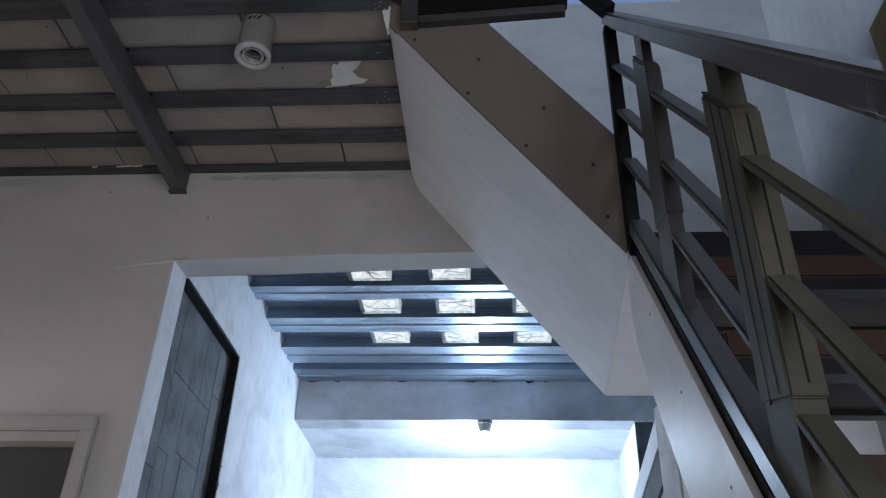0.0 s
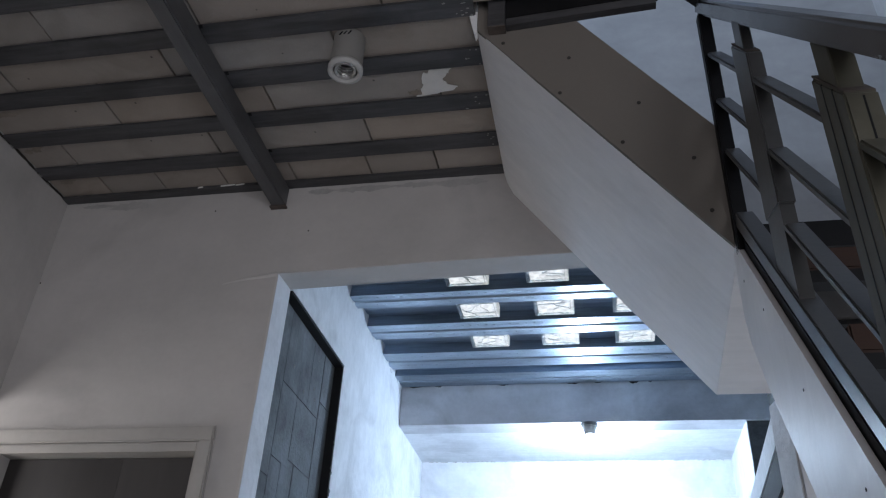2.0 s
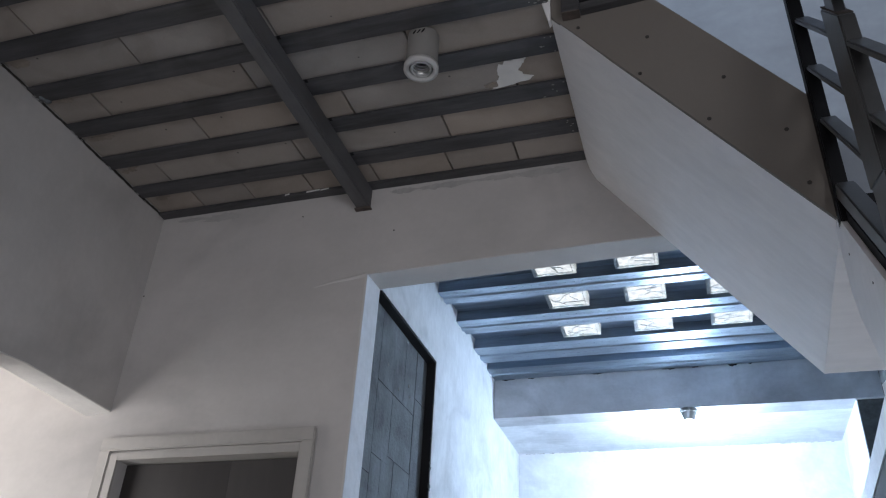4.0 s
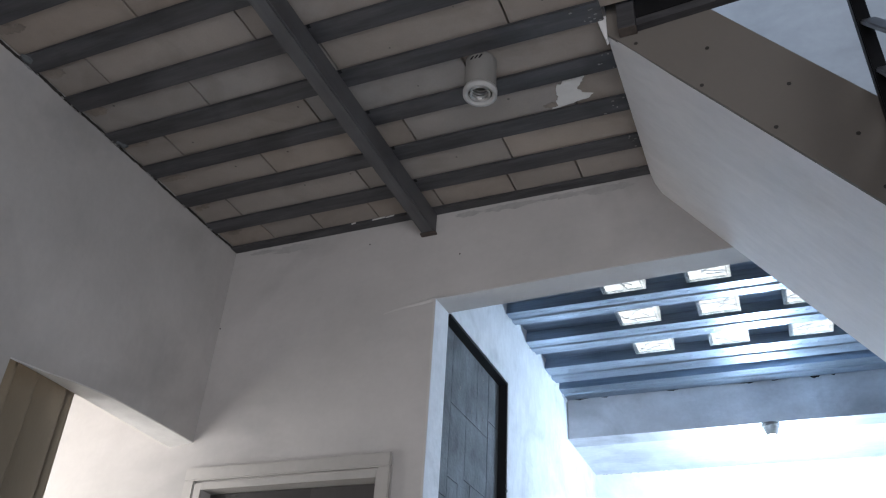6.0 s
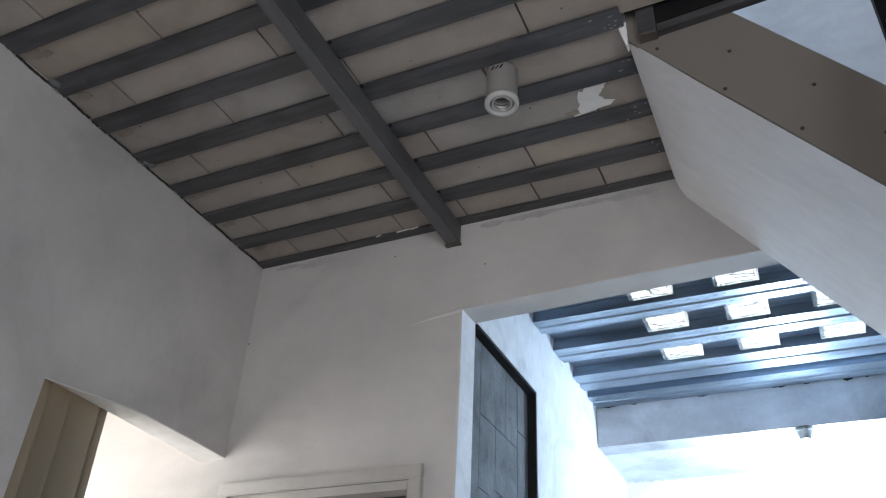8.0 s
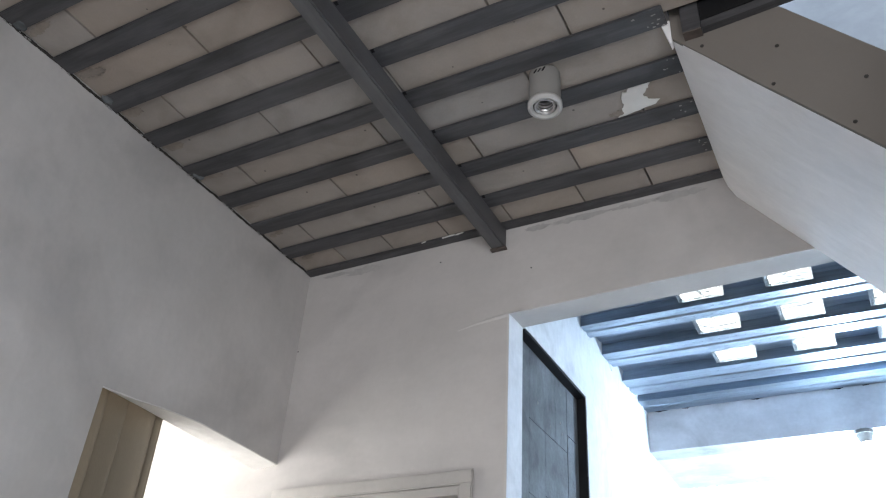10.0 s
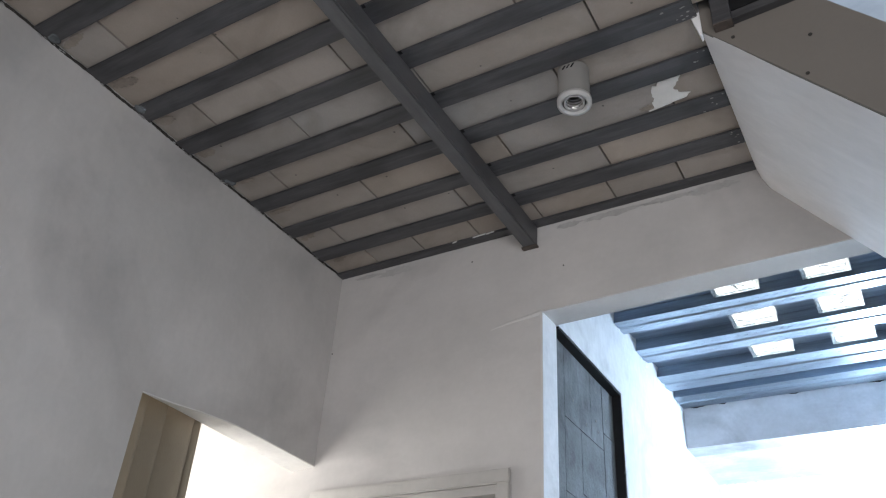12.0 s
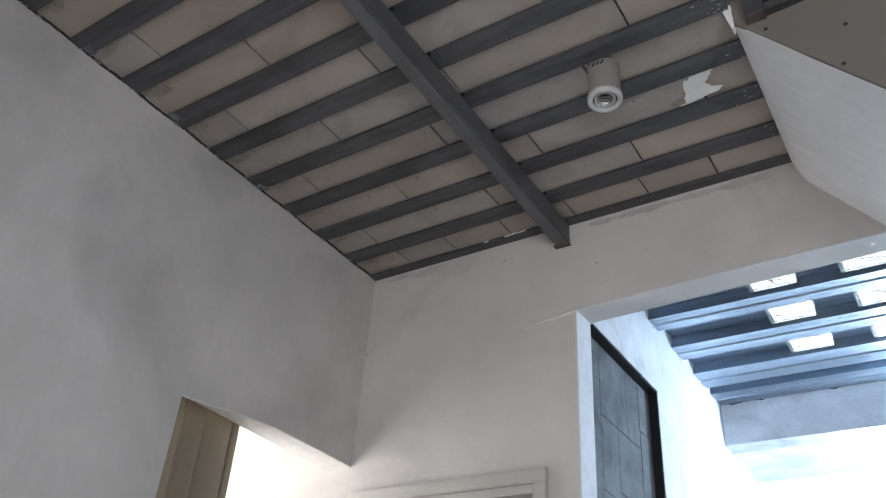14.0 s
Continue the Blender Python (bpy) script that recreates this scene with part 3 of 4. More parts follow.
prism(bm, [(-0.75, zl(1.72, -0.75)), (-2.55, zl(1.72, -2.55)), (-2.55, zl(1.985, -2.55)), (-0.75, zl(1.985, -0.75))], "x", 1.490, 1.53)
part("inner_stringer", bm, M_BLACK, lower, "black steel stringer")
bm = bmesh.new()
prism(bm, [(-0.75, zl(1.72, -0.75)), (-2.55, zl(1.72, -2.55)), (-2.55, zl(1.92, -2.55)), (-0.75, zl(1.92, -0.75))], "x", 2.26, 2.30)
part("outer_stringer", bm, M_BLACK, lower, "black steel stringer")
RISE, GO = 0.284, 0.233
for k in range(7):
    z, y = 2.09 - RISE * k, -0.775 - GO * k
    bm = quick((1.532, 2.258, y - 0.20, y + 0.028, z - 0.05, z))
    soften(bm, 0.004, 2)
    tread = part("tread", bm, M_WOOD, lower, "brown stained wooden tread")
    part("front_angle", quick((1.533, 2.257, y - 0.197, y - 0.16, z - 0.078, z - 0.0505)), M_BLACK, tread, "black steel angle under the nosing")
    part("board", quick((1.533, 2.257, y - 0.159, y + 0.0, z - 0.062, z - 0.0505)), M_PAN, tread, "dull grey-brown board under the tread")
    part("rear_angle", quick((1.533, 2.257, y + 0.001, y + 0.027, z - 0.072, z - 0.0505)), M_BLACK, tread, "black steel angle")

# railing of the lower flight
RX = 1.50
railing = empty("stair_railing", "grey steel stair railing with sleeved posts and sloping rails", "railing")


def sloped(name, z1, w, h, y0, y1, material, x=RX, label="", slope=SL):
    bm = bmesh.new()
    bar(bm, (x, y0, z1 + slope * (y0 + 1)), (x, y1, z1 + slope * (y1 + 1)), w, h)
    soften(bm, 0.003, 2)
    return part(name, bm, material, railing, label)


bm = bmesh.new()
bar(bm, (1.505, -1.93, 2.759 - 1.206 * 0.93), (1.505, -0.76, 2.759 + 1.206 * 0.24), 0.05, 0.041)
soften(bm, 0.007, 3)
part("handrail", bm, M_HANDRAIL, railing, "glossy grey handrail tube")
sloped("bottom_rail", 2.042, 0.040, 0.034, -2.6, -0.80, M_RAIL, 1.5)
spans = [(-1.055, -0.80), (-1.465, -1.155), (-1.92, -1.555)]
for levels in ((2.573, 2.408, 2.243), (2.571, 2.388, 2.216), (2.562, 2.377, 2.201)):
    a, b = spans[[2.243, 2.216, 2.201].index(levels[2])]
    for z1 in levels:
        sloped("rail", z1, 0.036, 0.013, a, b, M_OLIVE if a < -1.8 else M_RAIL, 1.502)
bm = quick((1.476, 1.510, -0.80, -0.768, 2.2, 2.98))
soften(bm, 0.003, 2)
part("post", bm, M_BLACK, railing)


def sleeve(y0, y1, z0, x1, material, grooves):
    """A square post inside a wider sleeve that is cut along the slope at its top."""
    ym = (y0 + y1) / 2
    bm = bmesh.new()
    prism(bm, [(ym - 0.03, z0 + 0.1), (ym + 0.026, z0 + 0.1), (ym + 0.026, zl(2.735, ym + 0.026)), (ym - 0.03, zl(2.735, ym - 0.03))], "x", 1.486, x1 - 0.006)
    soften(bm, 0.002, 1)
    post = part("post", bm, material, railing)
    bm = bmesh.new()
    prism(bm, [(y0 + 0.006, zl(2.02, y0)), (y1 - 0.006, zl(2.02, y1)), (y1 - 0.006, z0 + 0.05), (y0 + 0.006, z0 + 0.05)], "x", 1.485, x1 - 0.003)
    part("foot", bm, material, post)
    bm = bmesh.new()
    prism(bm, [(y0, z0 - 0.03), (y1, z0), (y1, zl(2.652, y1)), (y0, zl(2.652, y0))], "x", 1.482, x1)
    soften(bm, 0.003, 2)
    part("sleeve", bm, material, post)
    bm = bmesh.new()
    prism(bm, [(y0 + 0.002, zl(2.6525, y0)), (y1 - 0.002, zl(2.6525, y1)), (y1 - 0.002, zl(2.657, y1)), (y0 + 0.002, zl(2.657, y0))], "x", 1.484, x1 - 0.002)
    part("cap", bm, M_RUST, post, "rust-brown cut edge")
    for g in range(grooves):
        yy = y0 + (y1 - y0) * (g + 1) / (grooves + 1)
        part("groove", quick((1.4814, 1.4835, yy - 0.0015, yy + 0.0015, z0 - 0.012, zl(2.648, yy))), M_BLACK, post)
    if grooves:
        xx = 1.482 + (x1 - 1.482) * 0.55
        part("groove", quick((xx - 0.0014, xx + 0.0014, y0 - 0.0006, y0 + 0.002, z0 - 0.012, zl(2.645, y0))), M_BLACK, post)


sleeve(-1.160, -1.052, 2.105, 1.514, M_RAIL, 0)
sleeve(-1.56, -1.462, 1.575, 1.526, M_OLIVE, 2)
bm = quick((1.476, 1.545, -2.02, -1.918, 0.9, 1.735))
soften(bm, 0.004, 2)
part("newel", bm, M_NEWEL, railing, "thick olive newel post")

# handrail of the upper flight
urail = empty("upper_railing", "dark steel handrail rising beside the upper flight", "railing")
bm = bmesh.new()
bar(bm, (1.50, -0.80, 3.03), (1.05, -0.80, 3.62), 0.05, 0.035, (0, 1, 0))
soften(bm, 0.003, 2)
part("handrail", bm, M_BLACK, urail)


# ---- steel deck with glass blocks ----
RIBS = [(0.455, 0.580), (0.796, 0.922), (1.114, 1.270), (1.452, 1.655), (1.745, 1.912)]
ZF, ZR = 3.10, 3.04
GX = [(0.492, 0.688), (0.862, 1.052), (1.235, 1.430)]
deck = empty("steel_deck", "shiny galvanised ribbed steel deck over the back room", "roof deck")
for a, b in RIBS:
    bm = bmesh.new()
    t, c, w = 0.0012, (a + b) / 2, 0.012
    prof = [(a + w, ZF), (a, ZR), (c - 0.012, ZR), (c - 0.007, ZR + 0.007), (c + 0.007, ZR + 0.007), (c + 0.012, ZR), (b, ZR), (b - w, ZF)]
    prism(bm, prof + [(y, z + t) for y, z in prof[::-1]], "x", 0.016, 2.058)
    rib = part("rib", bm, M_DECK, deck)
    bm = bmesh.new()
    for k in range(50):
        x = 0.06 + 0.04 * k
        for f in (0.22, 0.76):
            bmesh.ops.create_icosphere(bm, subdivisions=2, radius=0.0065, matrix=Matrix.Translation((x + 0.02 * (f > 0.5), a + (b - a) * f, ZR + 0.0005)) @ Matrix.Diagonal((1.5, 0.8, 0.36, 1)))
    part("embossing", bm, M_DECK, rib, "row of pressed dimples", smooth=True, kind="stuff")
w = 0.012
flutes = [(0.15, RIBS[0][0] + w)] + [(p[1] - w, q[0] + w) for p, q in zip(RIBS, RIBS[1:])] + [(RIBS[-1][1] - w, 1.93)]
block_rows = (1, 2, 3)
BLOCK_DEEP = (0.178, 0.160, 0.147)
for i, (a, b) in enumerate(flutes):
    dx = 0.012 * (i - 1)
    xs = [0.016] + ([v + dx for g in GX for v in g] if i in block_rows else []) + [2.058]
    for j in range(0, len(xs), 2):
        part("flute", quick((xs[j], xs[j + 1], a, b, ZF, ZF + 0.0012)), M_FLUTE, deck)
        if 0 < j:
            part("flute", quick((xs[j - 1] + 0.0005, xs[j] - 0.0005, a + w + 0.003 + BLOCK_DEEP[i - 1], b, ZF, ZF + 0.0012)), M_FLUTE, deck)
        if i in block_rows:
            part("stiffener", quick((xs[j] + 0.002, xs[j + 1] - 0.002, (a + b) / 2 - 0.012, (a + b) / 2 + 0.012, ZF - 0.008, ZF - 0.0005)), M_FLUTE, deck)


rnd_glass = random.Random(11)


def glass_block(x0, x1, y0, y1):
    ob = empty("glass_block", "clear glass block with wavy faces glowing with daylight", "glass block", "glass blocks in the deck", at=((x0 + x1) / 2, (y0 + y1) / 2, ZR + 0.006))
    wx, wy = (x1 - x0) / 2, (y1 - y0) / 2
    bm = bmesh.new()
    n = 14
    grid = [[bm.verts.new((-wx + 2 * wx * i / n, -wy + 2 * wy * j / n,
             0.0 if i in (0, n) or j in (0, n) else 0.005 + 0.004 * math.sin(i * 1.3 + 2.2 * math.sin(j * 0.7)))) for j in range(n + 1)] for i in range(n + 1)]
    for i in range(n):
        for j in range(n):
            bm.faces.new((grid[i][j], grid[i + 1][j], grid[i + 1][j + 1], grid[i][j + 1]))
    part("wavy_face", bm, M_GLASS, ob, "wavy glass face", smooth=True)
    for k in range(4):
        bm = bmesh.new()
        a = rnd_glass.uniform(0, math.pi)
        cx, cy = rnd_glass.uniform(-0.5, 0.5) * wx, rnd_glass.uniform(-0.5, 0.5) * wy
        pts = [(cx + u * 0.6 * wx * math.cos(a) + 0.008 * math.sin(u * 4), cy + u * 0.6 * wy * math.sin(a), 0.0005) for u in (-1, -0.5, 0, 0.5, 1)]
        pts = [(max(-wx + 0.015, min(wx - 0.015, x)), max(-wy + 0.015, min(wy - 0.015, y)), z) for x, y, z in pts]
        for q, r in zip(pts, pts[1:]):
            if (Vector(q) - Vector(r)).length > 0.002:
                bar(bm, q, r, 0.003, 0.0035, (0, 0, 1))
        part("ridge", bm, M_GLASSEDGE, ob, "moulded glass ridge").visible_shadow = False
    e, g = 0.014, 0.003
    part("rim_line", quick((-wx + e, wx - e, -wy + e, -wy + e + g, -0.001, 0.003), (-wx + e, wx - e, wy - e - g, wy - e, -0.001, 0.003),
                           (-wx + e, -wx + e + g, -wy + e + g, wy - e - g, -0.001, 0.003), (wx - e - g, wx - e, -wy + e + g, wy - e - g, -0.001, 0.003)),
         M_GLASSEDGE, ob, "grey line inside the rim").visible_shadow = False
    for nm, b in (("edge", (-wx, -wx + 0.006, -wy, wy, 0.0, 0.08)), ("edge", (wx - 0.006, wx, -wy, wy, 0.0, 0.08)), ("edge", (-wx, wx, -wy, -wy + 0.006, 0.0, 0.08)), ("edge", (-wx, wx, wy - 0.006, wy, 0.0, 0.08))):
        part(nm, quick(b), M_GLASS, ob).visible_shadow = False


for i in block_rows:
    y0 = RIBS[i - 1][1] + 0.002
    y1 = y0 + BLOCK_DEEP[i - 1]
    for g in GX:
        glass_block(g[0] + 0.012 * (i - 1), g[1] + 0.012 * (i - 1), y0, y1)

# lumps of plaster where the back room's west wall meets the deck, and a crack under its low ceiling
rl = random.Random(23)
for a, b in RIBS[:5]:
    for y, z, r in ((a - 0.012, ZF - 0.006, 0.016), ((a + b) / 2, ZR - 0.004, 0.015), (b - 0.01, ZR - 0.002, 0.020), (b + 0.03, ZF - 0.012, 0.016)):
        bm = bmesh.new()
        bmesh.ops.create_icosphere(bm, subdivisions=3, radius=r * rl.uniform(0.7, 1.2), matrix=Matrix.Translation((0.013, y + rl.uniform(-0.012, 0.012), z)) @ Matrix.Diagonal((0.45, 1.7, 0.9, 1)))
        for vv in bm.verts:
            vv.co += Vector(noise.noise_vector(vv.co * 45)) * 0.006
        part("plaster_lump", bm, M_WHITE, wall_back_west, "rough lump of white plaster", smooth=True)
bm = bmesh.new()
last = (0.06, 2.8065)
for k in range(1, 120):
    nxt = (0.06 + 0.0155 * k, 2.8065 + rl.uniform(-0.0015, 0.0015))
    if rl.random() < 0.72:
        bar(bm, (last[0], 2.5993, last[1]), (nxt[0], 2.5993, nxt[1]), 0.001, rl.uniform(0.0015, 0.004), (0, 1, 0))
    last = nxt
part("wall_crack", bm, M_CRACK, wall_far, "broken brown crack under the ceiling")

# ---- recess of grey blocks ----
bm = quick((-0.10, -0.033, NY0, NY1 + 0.02, 0, NZ + 0.02))
recess = thing("block_infill", bm, M_MORTAR, "grey concrete block infill in a black steel frame", "block wall", kind="structure")
COURSES = [(0.137, 0.277, 2.02, 2.69), (0.277, 0.562, 2.39, 2.69), (0.562, 0.70, 2.39, 2.69), (0.70, 0.84, 2.47, 2.69), (0.277, 0.447, 2.10, 2.39), (0.447, 0.70, 2.135, 2.39),
           (0.70, 0.84, 2.0, 2.47), (0.277, 0.383, 1.6, 2.10), (0.383, 0.51, 1.6, 2.135), (0.51, 0.70, 1.6, 2.135), (0.137, 0.277, 1.42, 2.02), (0.70, 0.84, 1.4, 2.0)]
for n in range(3):
    COURSES += [(0.277, 0.447, 1.2 - 0.4 * n, 1.6 - 0.4 * n), (0.447, 0.70, 1.2 - 0.4 * n, 1.6 - 0.4 * n), (0.137, 0.277, 1.02 - 0.4 * n, 1.42 - 0.4 * n), (0.70, 0.84, 1.0 - 0.4 * n, 1.4 - 0.4 * n)]
for k, (y0, y1, z0, z1) in enumerate(COURSES):
    bm = quick((-0.036, -0.029 - 0.0006 * (k % 3), y0 + 0.0022, y1 - 0.0022, z0 + 0.002, z1 - 0.002))
    part("block", bm, M_GREYBLOCK, recess)
re = random.Random(17)
bm = quick((-0.028, 0.012, NY0, NY1 - 0.011, NZ - 0.012, NZ - 0.0005), (-0.028, 0.012, NY1 - 0.010, NY1 - 0.0005, 0, NZ - 0.0005))
part("steel_frame", bm, M_BLACK, recess, "black steel lining of the recess")
# plaster crumbs stuck along the lining and dabs on the blocks
for k in range(16):
    bm = bmesh.new()
    low = k < 9
    at = (0.0135, NY1 - 0.003 - abs(re.gauss(0, 0.005)), re.uniform(1.85, 2.35)) if low else (-0.0285, re.uniform(0.18, 0.76), re.uniform(2.40, 2.66))
    r = re.uniform(0.004, 0.011) if low else re.uniform(0.002, 0.005)
    bmesh.ops.create_icosphere(bm, subdivisions=2, radius=r, matrix=Matrix.Translation(at) @ Matrix.Diagonal((0.4, 0.8, re.uniform(0.9, 2.4), 1)))
    for vv in bm.verts:
        vv.co += Vector(noise.noise_vector(vv.co * 90)) * r * 0.5
    part("plaster_crumb", bm, M_RAW if low else M_CEMENT, recess, "rough crumb of plaster", smooth=True)

# ---- wall-mounted bulb under the beam ----
lamp = empty("bulb_lamp", "lit bulb in a dark holder under the concrete beam", "lamp", at=(1.10, 1.945, 0))
bm = bmesh.new()
cyl(bm, (0, 0, 2.788), (0, 0, 2.8055), 0.046, 28, 0.049)
cyl(bm, (0, 0, 2.745), (0, 0, 2.789), 0.028, 24, 0.042)
part("holder", bm, M_RAIL, lamp, "dark grey lamp holder")
bm = bmesh.new()
bmesh.ops.create_uvsphere(bm, u_segments=20, v_segments=12, radius=0.03, matrix=Matrix.Translation((0, 0, 2.70)))
cyl(bm, (0, 0, 2.715), (0, 0, 2.757), 0.022, 20, 0.016)
bulb = part("bulb", bm, M_BULB, lamp, "glowing white bulb", smooth=True)
bulb.visible_shadow = False

# ---- doorway frame ----
door = empty("door_1", "beige painted frame with a closed dark brown door", "door frame")
door["kind"] = "structure"
DX0, DX1, DZ = -0.992, -0.118, 2.103
for x0, x1 in ((DX0 + 0.003, DX0 + 0.052), (DX1 - 0.052, DX1)):
    bm = quick((x0, x1, -0.016, -0.0008, 0, DZ - 0.05))
    soften(bm, 0.004, 2)
    part("casing", bm, M_FRAME, door)
bm = quick((DX0 + 0.003, DX1, -0.017, -0.0008, DZ - 0.05, DZ))
soften(bm, 0.004, 2)
part("casing_head", bm, M_FRAME, door)
for b in ((-0.938, -0.906, -0.012, 0.128, 0, 2.043), (-0.167, -0.172, -0.012, 0.128, 0, 2.043), (-0.905, -0.173, -0.012, 0.128, 2.018, 2.044)):
    part("jamb", quick(b), M_FRAME, door)

leaf = part("leaf", quick((-0.904, -0.174, 0.055, 0.075, 0.004, 2.017)), M_LEAF, door, "dark brown closed door leaf")
part("board", quick((-0.902, -0.4605, 0.048, 0.0545, 0.006, 2.015)), M_LEAF, leaf)
part("board", quick((-0.460, -0.176, 0.048, 0.0545, 0.006, 2.015)), M_LEAF2, leaf, "lighter brown board")

# ---- curtain in the side opening ----
bm = bmesh.new()
ny, nz = 110, 12
PLEATS = [-0.96, -0.885, -0.785, -0.68, -0.560, -0.512]
top, grid = 2.32, []
for i in range(ny + 1):
    u = (len(PLEATS) - 1) * i / ny
    k = min(int(u), len(PLEATS) - 2)
    w = u - k
    row = []
    for j in range(nz + 1):
        z = top - (top - 0.03) * j / nz
        # each pleat swells gently towards the room and folds back sharply
        out = (w / 0.85) ** 0.9 if w < 0.85 else 1 - ((w - 0.85) / 0.15) ** 1.3
        y = PLEATS[k] + (PLEATS[k + 1] - PLEATS[k]) * (1.3 * w / 0.85 if w < 0.85 else 1.3 - 0.3 * (w - 0.85) / 0.15) + 0.020 * (2.2 - z)
        x = -1.290 + (0.15 + 0.012 * math.sin(k * 2.1)) * out + 0.004 * math.sin(j * 0.7 + k)
        row.append(bm.verts.new((x, y, z)))
    grid.append(row)
for i in range(ny):
    for j in range(nz):
        bm.faces.new((grid[i][j], grid[i + 1][j], grid[i + 1][j + 1], grid[i][j + 1]))
curtain = thing("curtain", bm, M_CURTAIN, "beige pleated curtain drawn aside in the side opening", "curtain", smooth=True)
sol = curtain.modifiers.new("thickness", "SOLIDIFY")
sol.thickness = 0.003
rod = empty("curtain_rod", "thin metal curtain rod above the side opening", "curtain rod")
bm = bmesh.new()
cyl(bm, (-1.17, -1.1, 2.33), (-1.17, -0.02, 2.33), 0.009, 12)
part("rod", bm, M_CHROME, rod)
for y in (-1.05, -0.06):
    part("bracket", quick((-1.17, -1.1101, y - 0.006, y + 0.006, 2.318, 2.345)), M_CHROME, rod)

# ---- small marks on walls and ceiling ----
# filler ridge, coloured a bit paler than the wall for its lit crest
bm = bmesh.new()
ridge = []
for k in range(13):
    u = k / 12
    x, z, wd = -0.215 + 0.215 * u, 2.663 + 0.037 * u + 0.003 * math.sin(u * 5), 0.002 + 0.0065 * u ** 0.8
    ridge.append([bm.verts.new((x, -0.0003 - 0.005 * u ** 0.7 * math.sin(math.pi * v / 4) - 0.0002, z + wd * (v / 2 - 1) - wd * 0.3 * (v == 0))) for v in range(5)])
for a, b in zip(ridge, ridge[1:]):
    for v in range(4):
        bm.faces.new((a[v], a[v + 1], b[v + 1], b[v]))
part("plaster_ridge", bm, M_PALE, wall_north, "raised ridge of filler", smooth=True)
for x, y, z in ((-0.314, 0, 3.006), (-0.994, 0, 2.711), (0.094, 0, 2.882)):
    bm = bmesh.new()
    cyl(bm, (x, y - 0.0015, z), (x, y + 0.001, z), 0.0032, 8)
    part("nail", bm, M_SCREW, wall_north)
rnd = random.Random(4)
bm = bmesh.new()
outline = [(0.643, -0.551), (0.652, -0.549), (0.668, -0.566), (0.692, -0.563), (0.737, -0.566), (0.726, -0.548), (0.713, -0.535), (0.698, -0.514), (0.713, -0.491), (0.742, -0.474), (0.727, -0.461),
           (0.681, -0.453), (0.646, -0.448), (0.594, -0.446), (0.618, -0.454), (0.619, -0.479), (0.632, -0.491), (0.627, -0.512)]
ragged_edge = []
for (ax, ay), (bx, by) in zip(outline, outline[1:] + outline[:1]):
    ragged_edge += [(ax + (bx - ax) * u + rnd.uniform(-1, 1) * 0.0028, ay + (by - ay) * u + rnd.uniform(-1, 1) * 0.0028) for u in (0, 0.33, 0.67)]
prism(bm, ragged_edge, "z", ZB - 0.004, ZB - 0.0016)
part("filler_patch", bm, M_FILL, ceiling, "white filler patch on a ceiling block")
for x, w in ((-0.262, 0.03), (-0.21, 0.018), (-0.38, 0.01)):
    bm = bmesh.new()
    bar(bm, (x - w, -0.0425, 3.097), (x + w, -0.0425, 3.1), 0.003, 0.006, (0, 1, 0))
    part("filler_dab", bm, M_FILL, wall_north, "dab of white filler")
for a, b in (((-0.335, -0.63), (-0.322, -0.585)), ((-0.372, -0.60), (-0.365, -0.565)), ((-0.318, -0.60), (-0.326, -0.57))):
    bm = bmesh.new()
    bar(bm, (*a, ZB - 0.002), (*b, ZB - 0.002), 0.002, 0.0025, (0, 0, 1))
    part("pencil_mark", bm, M_SCREW, ceiling, "short pencil stroke")


def ragged(cx, cz, w, h, n, seed, deep=0.0):
    """The uneven outline of a smear."""
    r = random.Random(seed)
    return [(cx + w * math.cos(2 * math.pi * k / n) * r.uniform(0.7, 1.1), cz + h * math.sin(2 * math.pi * k / n) * r.uniform(0.55, 1.15)) for k in range(n)]


# fine cracks along the door casing
for n, (x0, z0, x1, z1, wide) in enumerate(((-0.975, 2.1055, -0.56, 2.1065, 0.0022), (-0.40, 2.106, -0.118, 2.1075, 0.0022), (-0.1165, 1.85, -0.1155, 2.09, 0.0022))):
    rc = random.Random(70 + n)
    bm = bmesh.new()
    pts = [(x0 + (x1 - x0) * u / 8 + rc.uniform(-0.001, 0.001), z0 + (z1 - z0) * u / 8 + rc.uniform(-0.001, 0.001)) for u in range(9)]
    for (ax, az), (bx, bz) in zip(pts, pts[1:]):
        bar(bm, (ax, -0.0006, az), (bx, -0.0006, bz), 0.0010, wide * rc.uniform(0.5, 1.2), (0, 1, 0))
    part("hairline_crack", bm, M_CRACK, wall_north, "fine grey crack in the skim")

# pale flecks of plaster on the joists beside the stairs
for i, y in enumerate(joist_y[:5]):
    rf = random.Random(300 + i)
    bm = bmesh.new()
    for k in range(9 if i == 3 else 5):
        prism(bm, ragged(0.838 - abs(rf.gauss(0, 0.03)), y + rf.uniform(-0.034, 0.034), rf.uniform(0.002, 0.006), rf.uniform(0.0015, 0.004), 9, 400 + 20 * i + k), "z", ZJ - 0.0012, ZJ - 0.0003)
    part("plaster_fleck", bm, M_CEMENT, ceiling, "pale flecks of plaster on a joist end", kind="stuff")
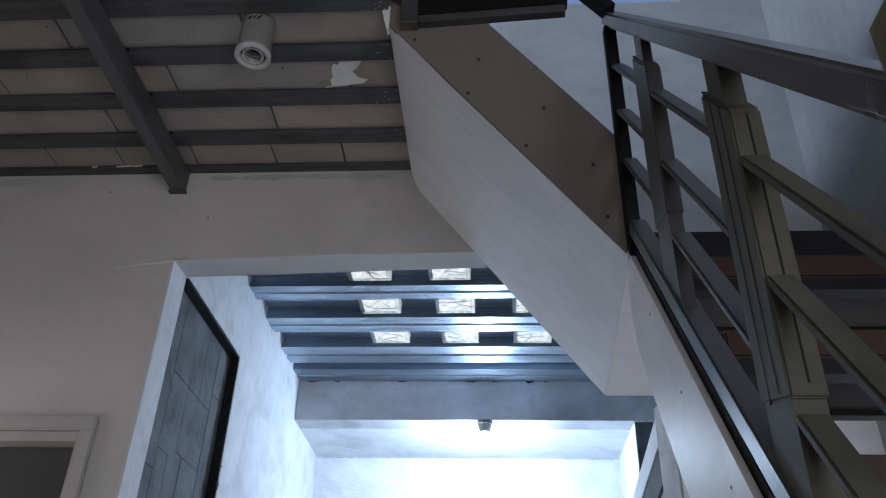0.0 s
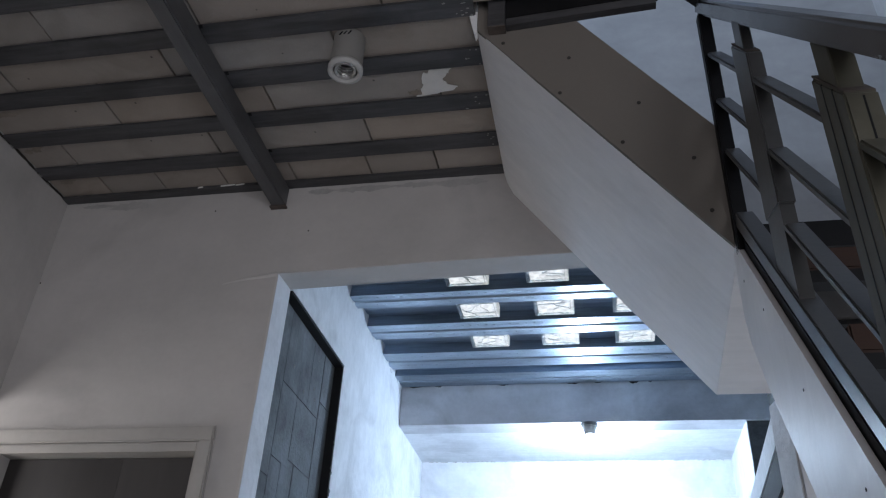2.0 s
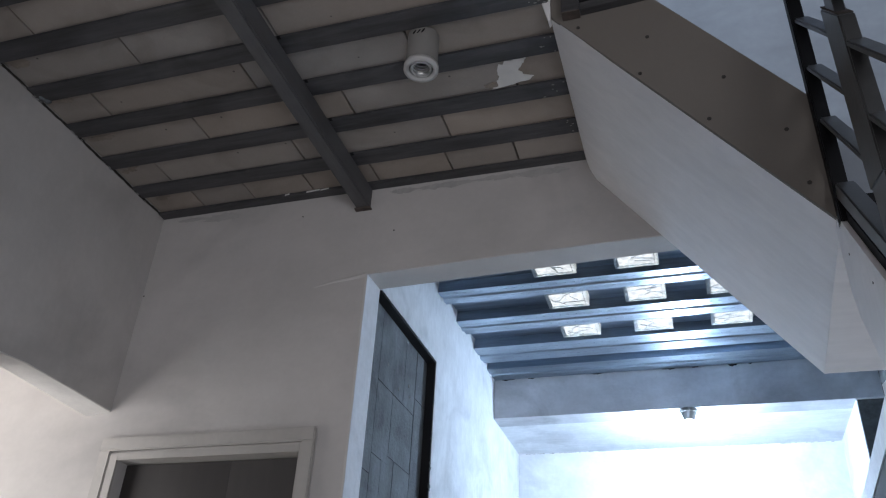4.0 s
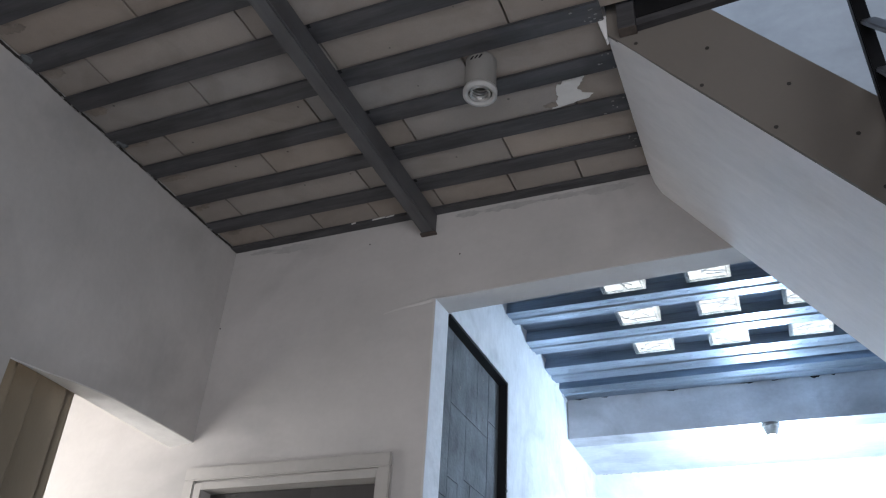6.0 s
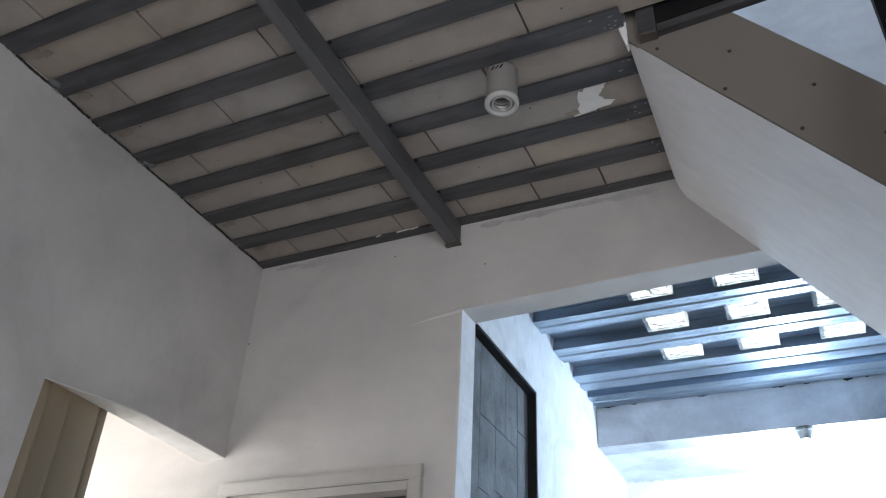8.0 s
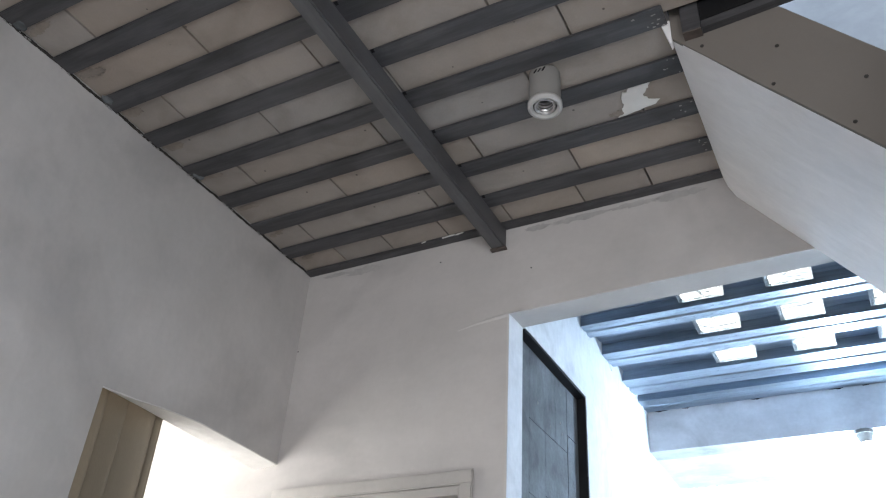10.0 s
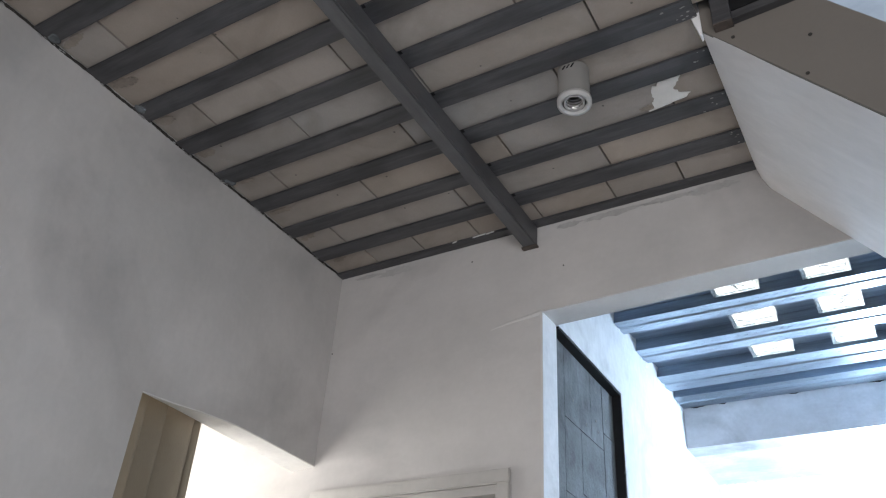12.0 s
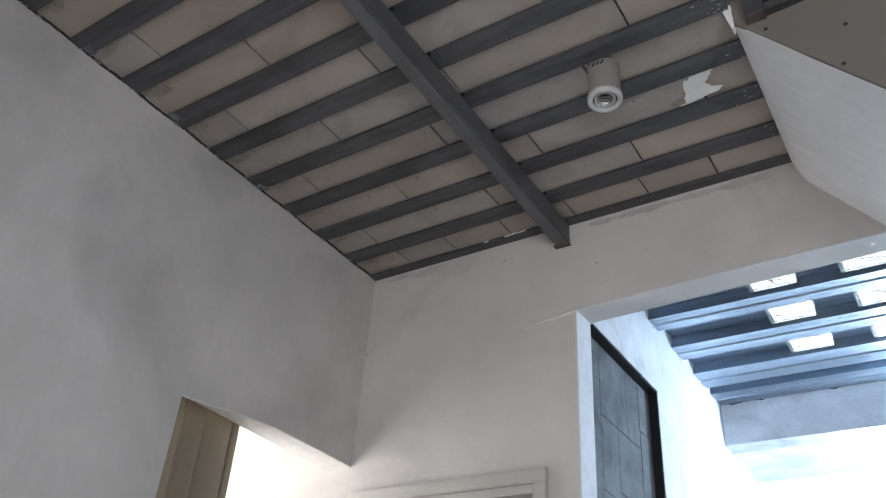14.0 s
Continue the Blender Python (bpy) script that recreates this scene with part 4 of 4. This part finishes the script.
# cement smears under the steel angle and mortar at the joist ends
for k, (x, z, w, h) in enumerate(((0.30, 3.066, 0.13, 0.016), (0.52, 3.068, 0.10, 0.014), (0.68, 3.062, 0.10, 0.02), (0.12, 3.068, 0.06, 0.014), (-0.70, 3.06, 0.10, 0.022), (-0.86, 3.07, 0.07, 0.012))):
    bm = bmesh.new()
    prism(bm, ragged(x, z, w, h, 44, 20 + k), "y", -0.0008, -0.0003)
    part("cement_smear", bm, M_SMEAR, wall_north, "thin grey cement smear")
for k, y in enumerate(joist_y[3:9:2]):
    bm = bmesh.new()
    bmesh.ops.create_icosphere(bm, subdivisions=3, radius=0.014, matrix=Matrix.Translation((-0.975, y + 0.025 * (-1) ** k, ZJ + 0.002)) @ Matrix.Diagonal((1.3, 1.6, 0.35, 1)))
    for vv in bm.verts:
        vv.co += Vector(noise.noise_vector(vv.co * 60)) * 0.006
    part("mortar_lump", bm, M_RAW, ceiling, "lump of mortar at a joist end", smooth=True)
rr = random.Random(8)
# solid dark strip along the wall top, painting the shade of the gap
bm = bmesh.new()
last = (0.0, 3.0995)
for k in range(1, 160):
    nxt = (-0.0135 * k, 3.0995 + 0.0018 * math.sin(k * 0.31) + rr.uniform(-0.0012, 0.0012))
    bar(bm, (-0.9994, last[0], last[1]), (-0.9994, nxt[0], nxt[1]), 0.0016, 0.009 + 0.004 * rr.random(), (1, 0, 0))
    last = nxt
part("wall_gap_shade", bm, M_GAP, wall_west, "dark uneven strip drawn for the shaded gap along the wall top")
bm = bmesh.new()
for k in range(70):
    y = -0.19 - 0.2045 * rr.randrange(10) + rr.gauss(0, 0.03)
    bmesh.ops.create_icosphere(bm, subdivisions=1, radius=rr.uniform(0.0015, 0.0045), matrix=Matrix.Translation((-0.996, min(y, -0.01), 3.092 + rr.uniform(-0.004, 0.004))) @ Matrix.Diagonal((0.8, rr.uniform(1, 2.6), 0.9, 1)))
part("mortar_edge", bm, M_CEMENT, wall_west, "crumbly mortar along the wall top", kind="stuff")
# pale strips painting the edge highlight of the wide opening, black patches for the gaps over the beam, stains on the
# blocks, screws in the stringer board
rb = random.Random(5)
for n, (p0, p1) in enumerate((((0.0, OPEN_Z), (0.06, OPEN_Z)), ((0.0, 1.0), (0.0, OPEN_Z)))):
    bm = bmesh.new()
    last = p0
    for k in range(1, 25):
        u = k / 24
        nxt = (p0[0] + (p1[0] - p0[0]) * u + rb.uniform(-0.0012, 0.0012) * n, p0[1] + (p1[1] - p0[1]) * u + rb.uniform(-0.0012, 0.0012) * (1 - n))
        bar(bm, (last[0], -0.0005, last[1]), (nxt[0], -0.0005, nxt[1]), 0.004, 0.008, (0, 1, 0))
        last = nxt
    part("edge_highlight", bm, M_PALE, wall_north, "uneven pale strip painting the highlight on the plaster edge")
# flat black patches on the beam: the gap's darkness is put into the colour
for k, (x, w) in enumerate(((0.10, 0.05), (0.24, 0.025), (0.62, 0.03), (1.02, 0.045), (1.16, 0.02), (1.36, 0.03), (1.45, 0.012))):
    bm = bmesh.new()
    prism(bm, ragged(x, 3.042, w, 0.008 if k != 5 else 0.014, 22, 60 + k), "y", 1.9135, 1.9148)
    part("gap", bm, M_BLACK, beam2, "black patch drawn for the dark gap under the deck")
for k in range(9):
    y = -0.1 - PITCH * k
    for n in range(3):
        bm = bmesh.new()
        prism(bm, ragged(-0.965 + rb.uniform(0, 0.06), y - 0.045 + rb.uniform(-0.02, 0.02), rb.uniform(0.018, 0.045), rb.uniform(0.008, 0.022), 36, 80 + 3 * k + n), "z", ZB - 0.0021 - 0.0002 * n, ZB - 0.0016)
        part("stain", bm, M_STAIN, ceiling, "brown cement stain on a block end")
bm = bmesh.new()
prism(bm, ragged(0.60, -0.462, 0.03, 0.016, 36, 99), "z", ZB - 0.0022, ZB - 0.0016)
part("stain", bm, M_STAIN, ceiling, "brown cement stain beside the filler")
for y, z in ((-0.93, 1.98), (-1.10, 1.74), (-1.30, 1.52), (-0.80, 2.12)):
    bm = bmesh.new()
    cyl(bm, (1.4752, y, z), (1.477, y, z), 0.0028, 10)
    part("screw", bm, M_SCREW, lower)
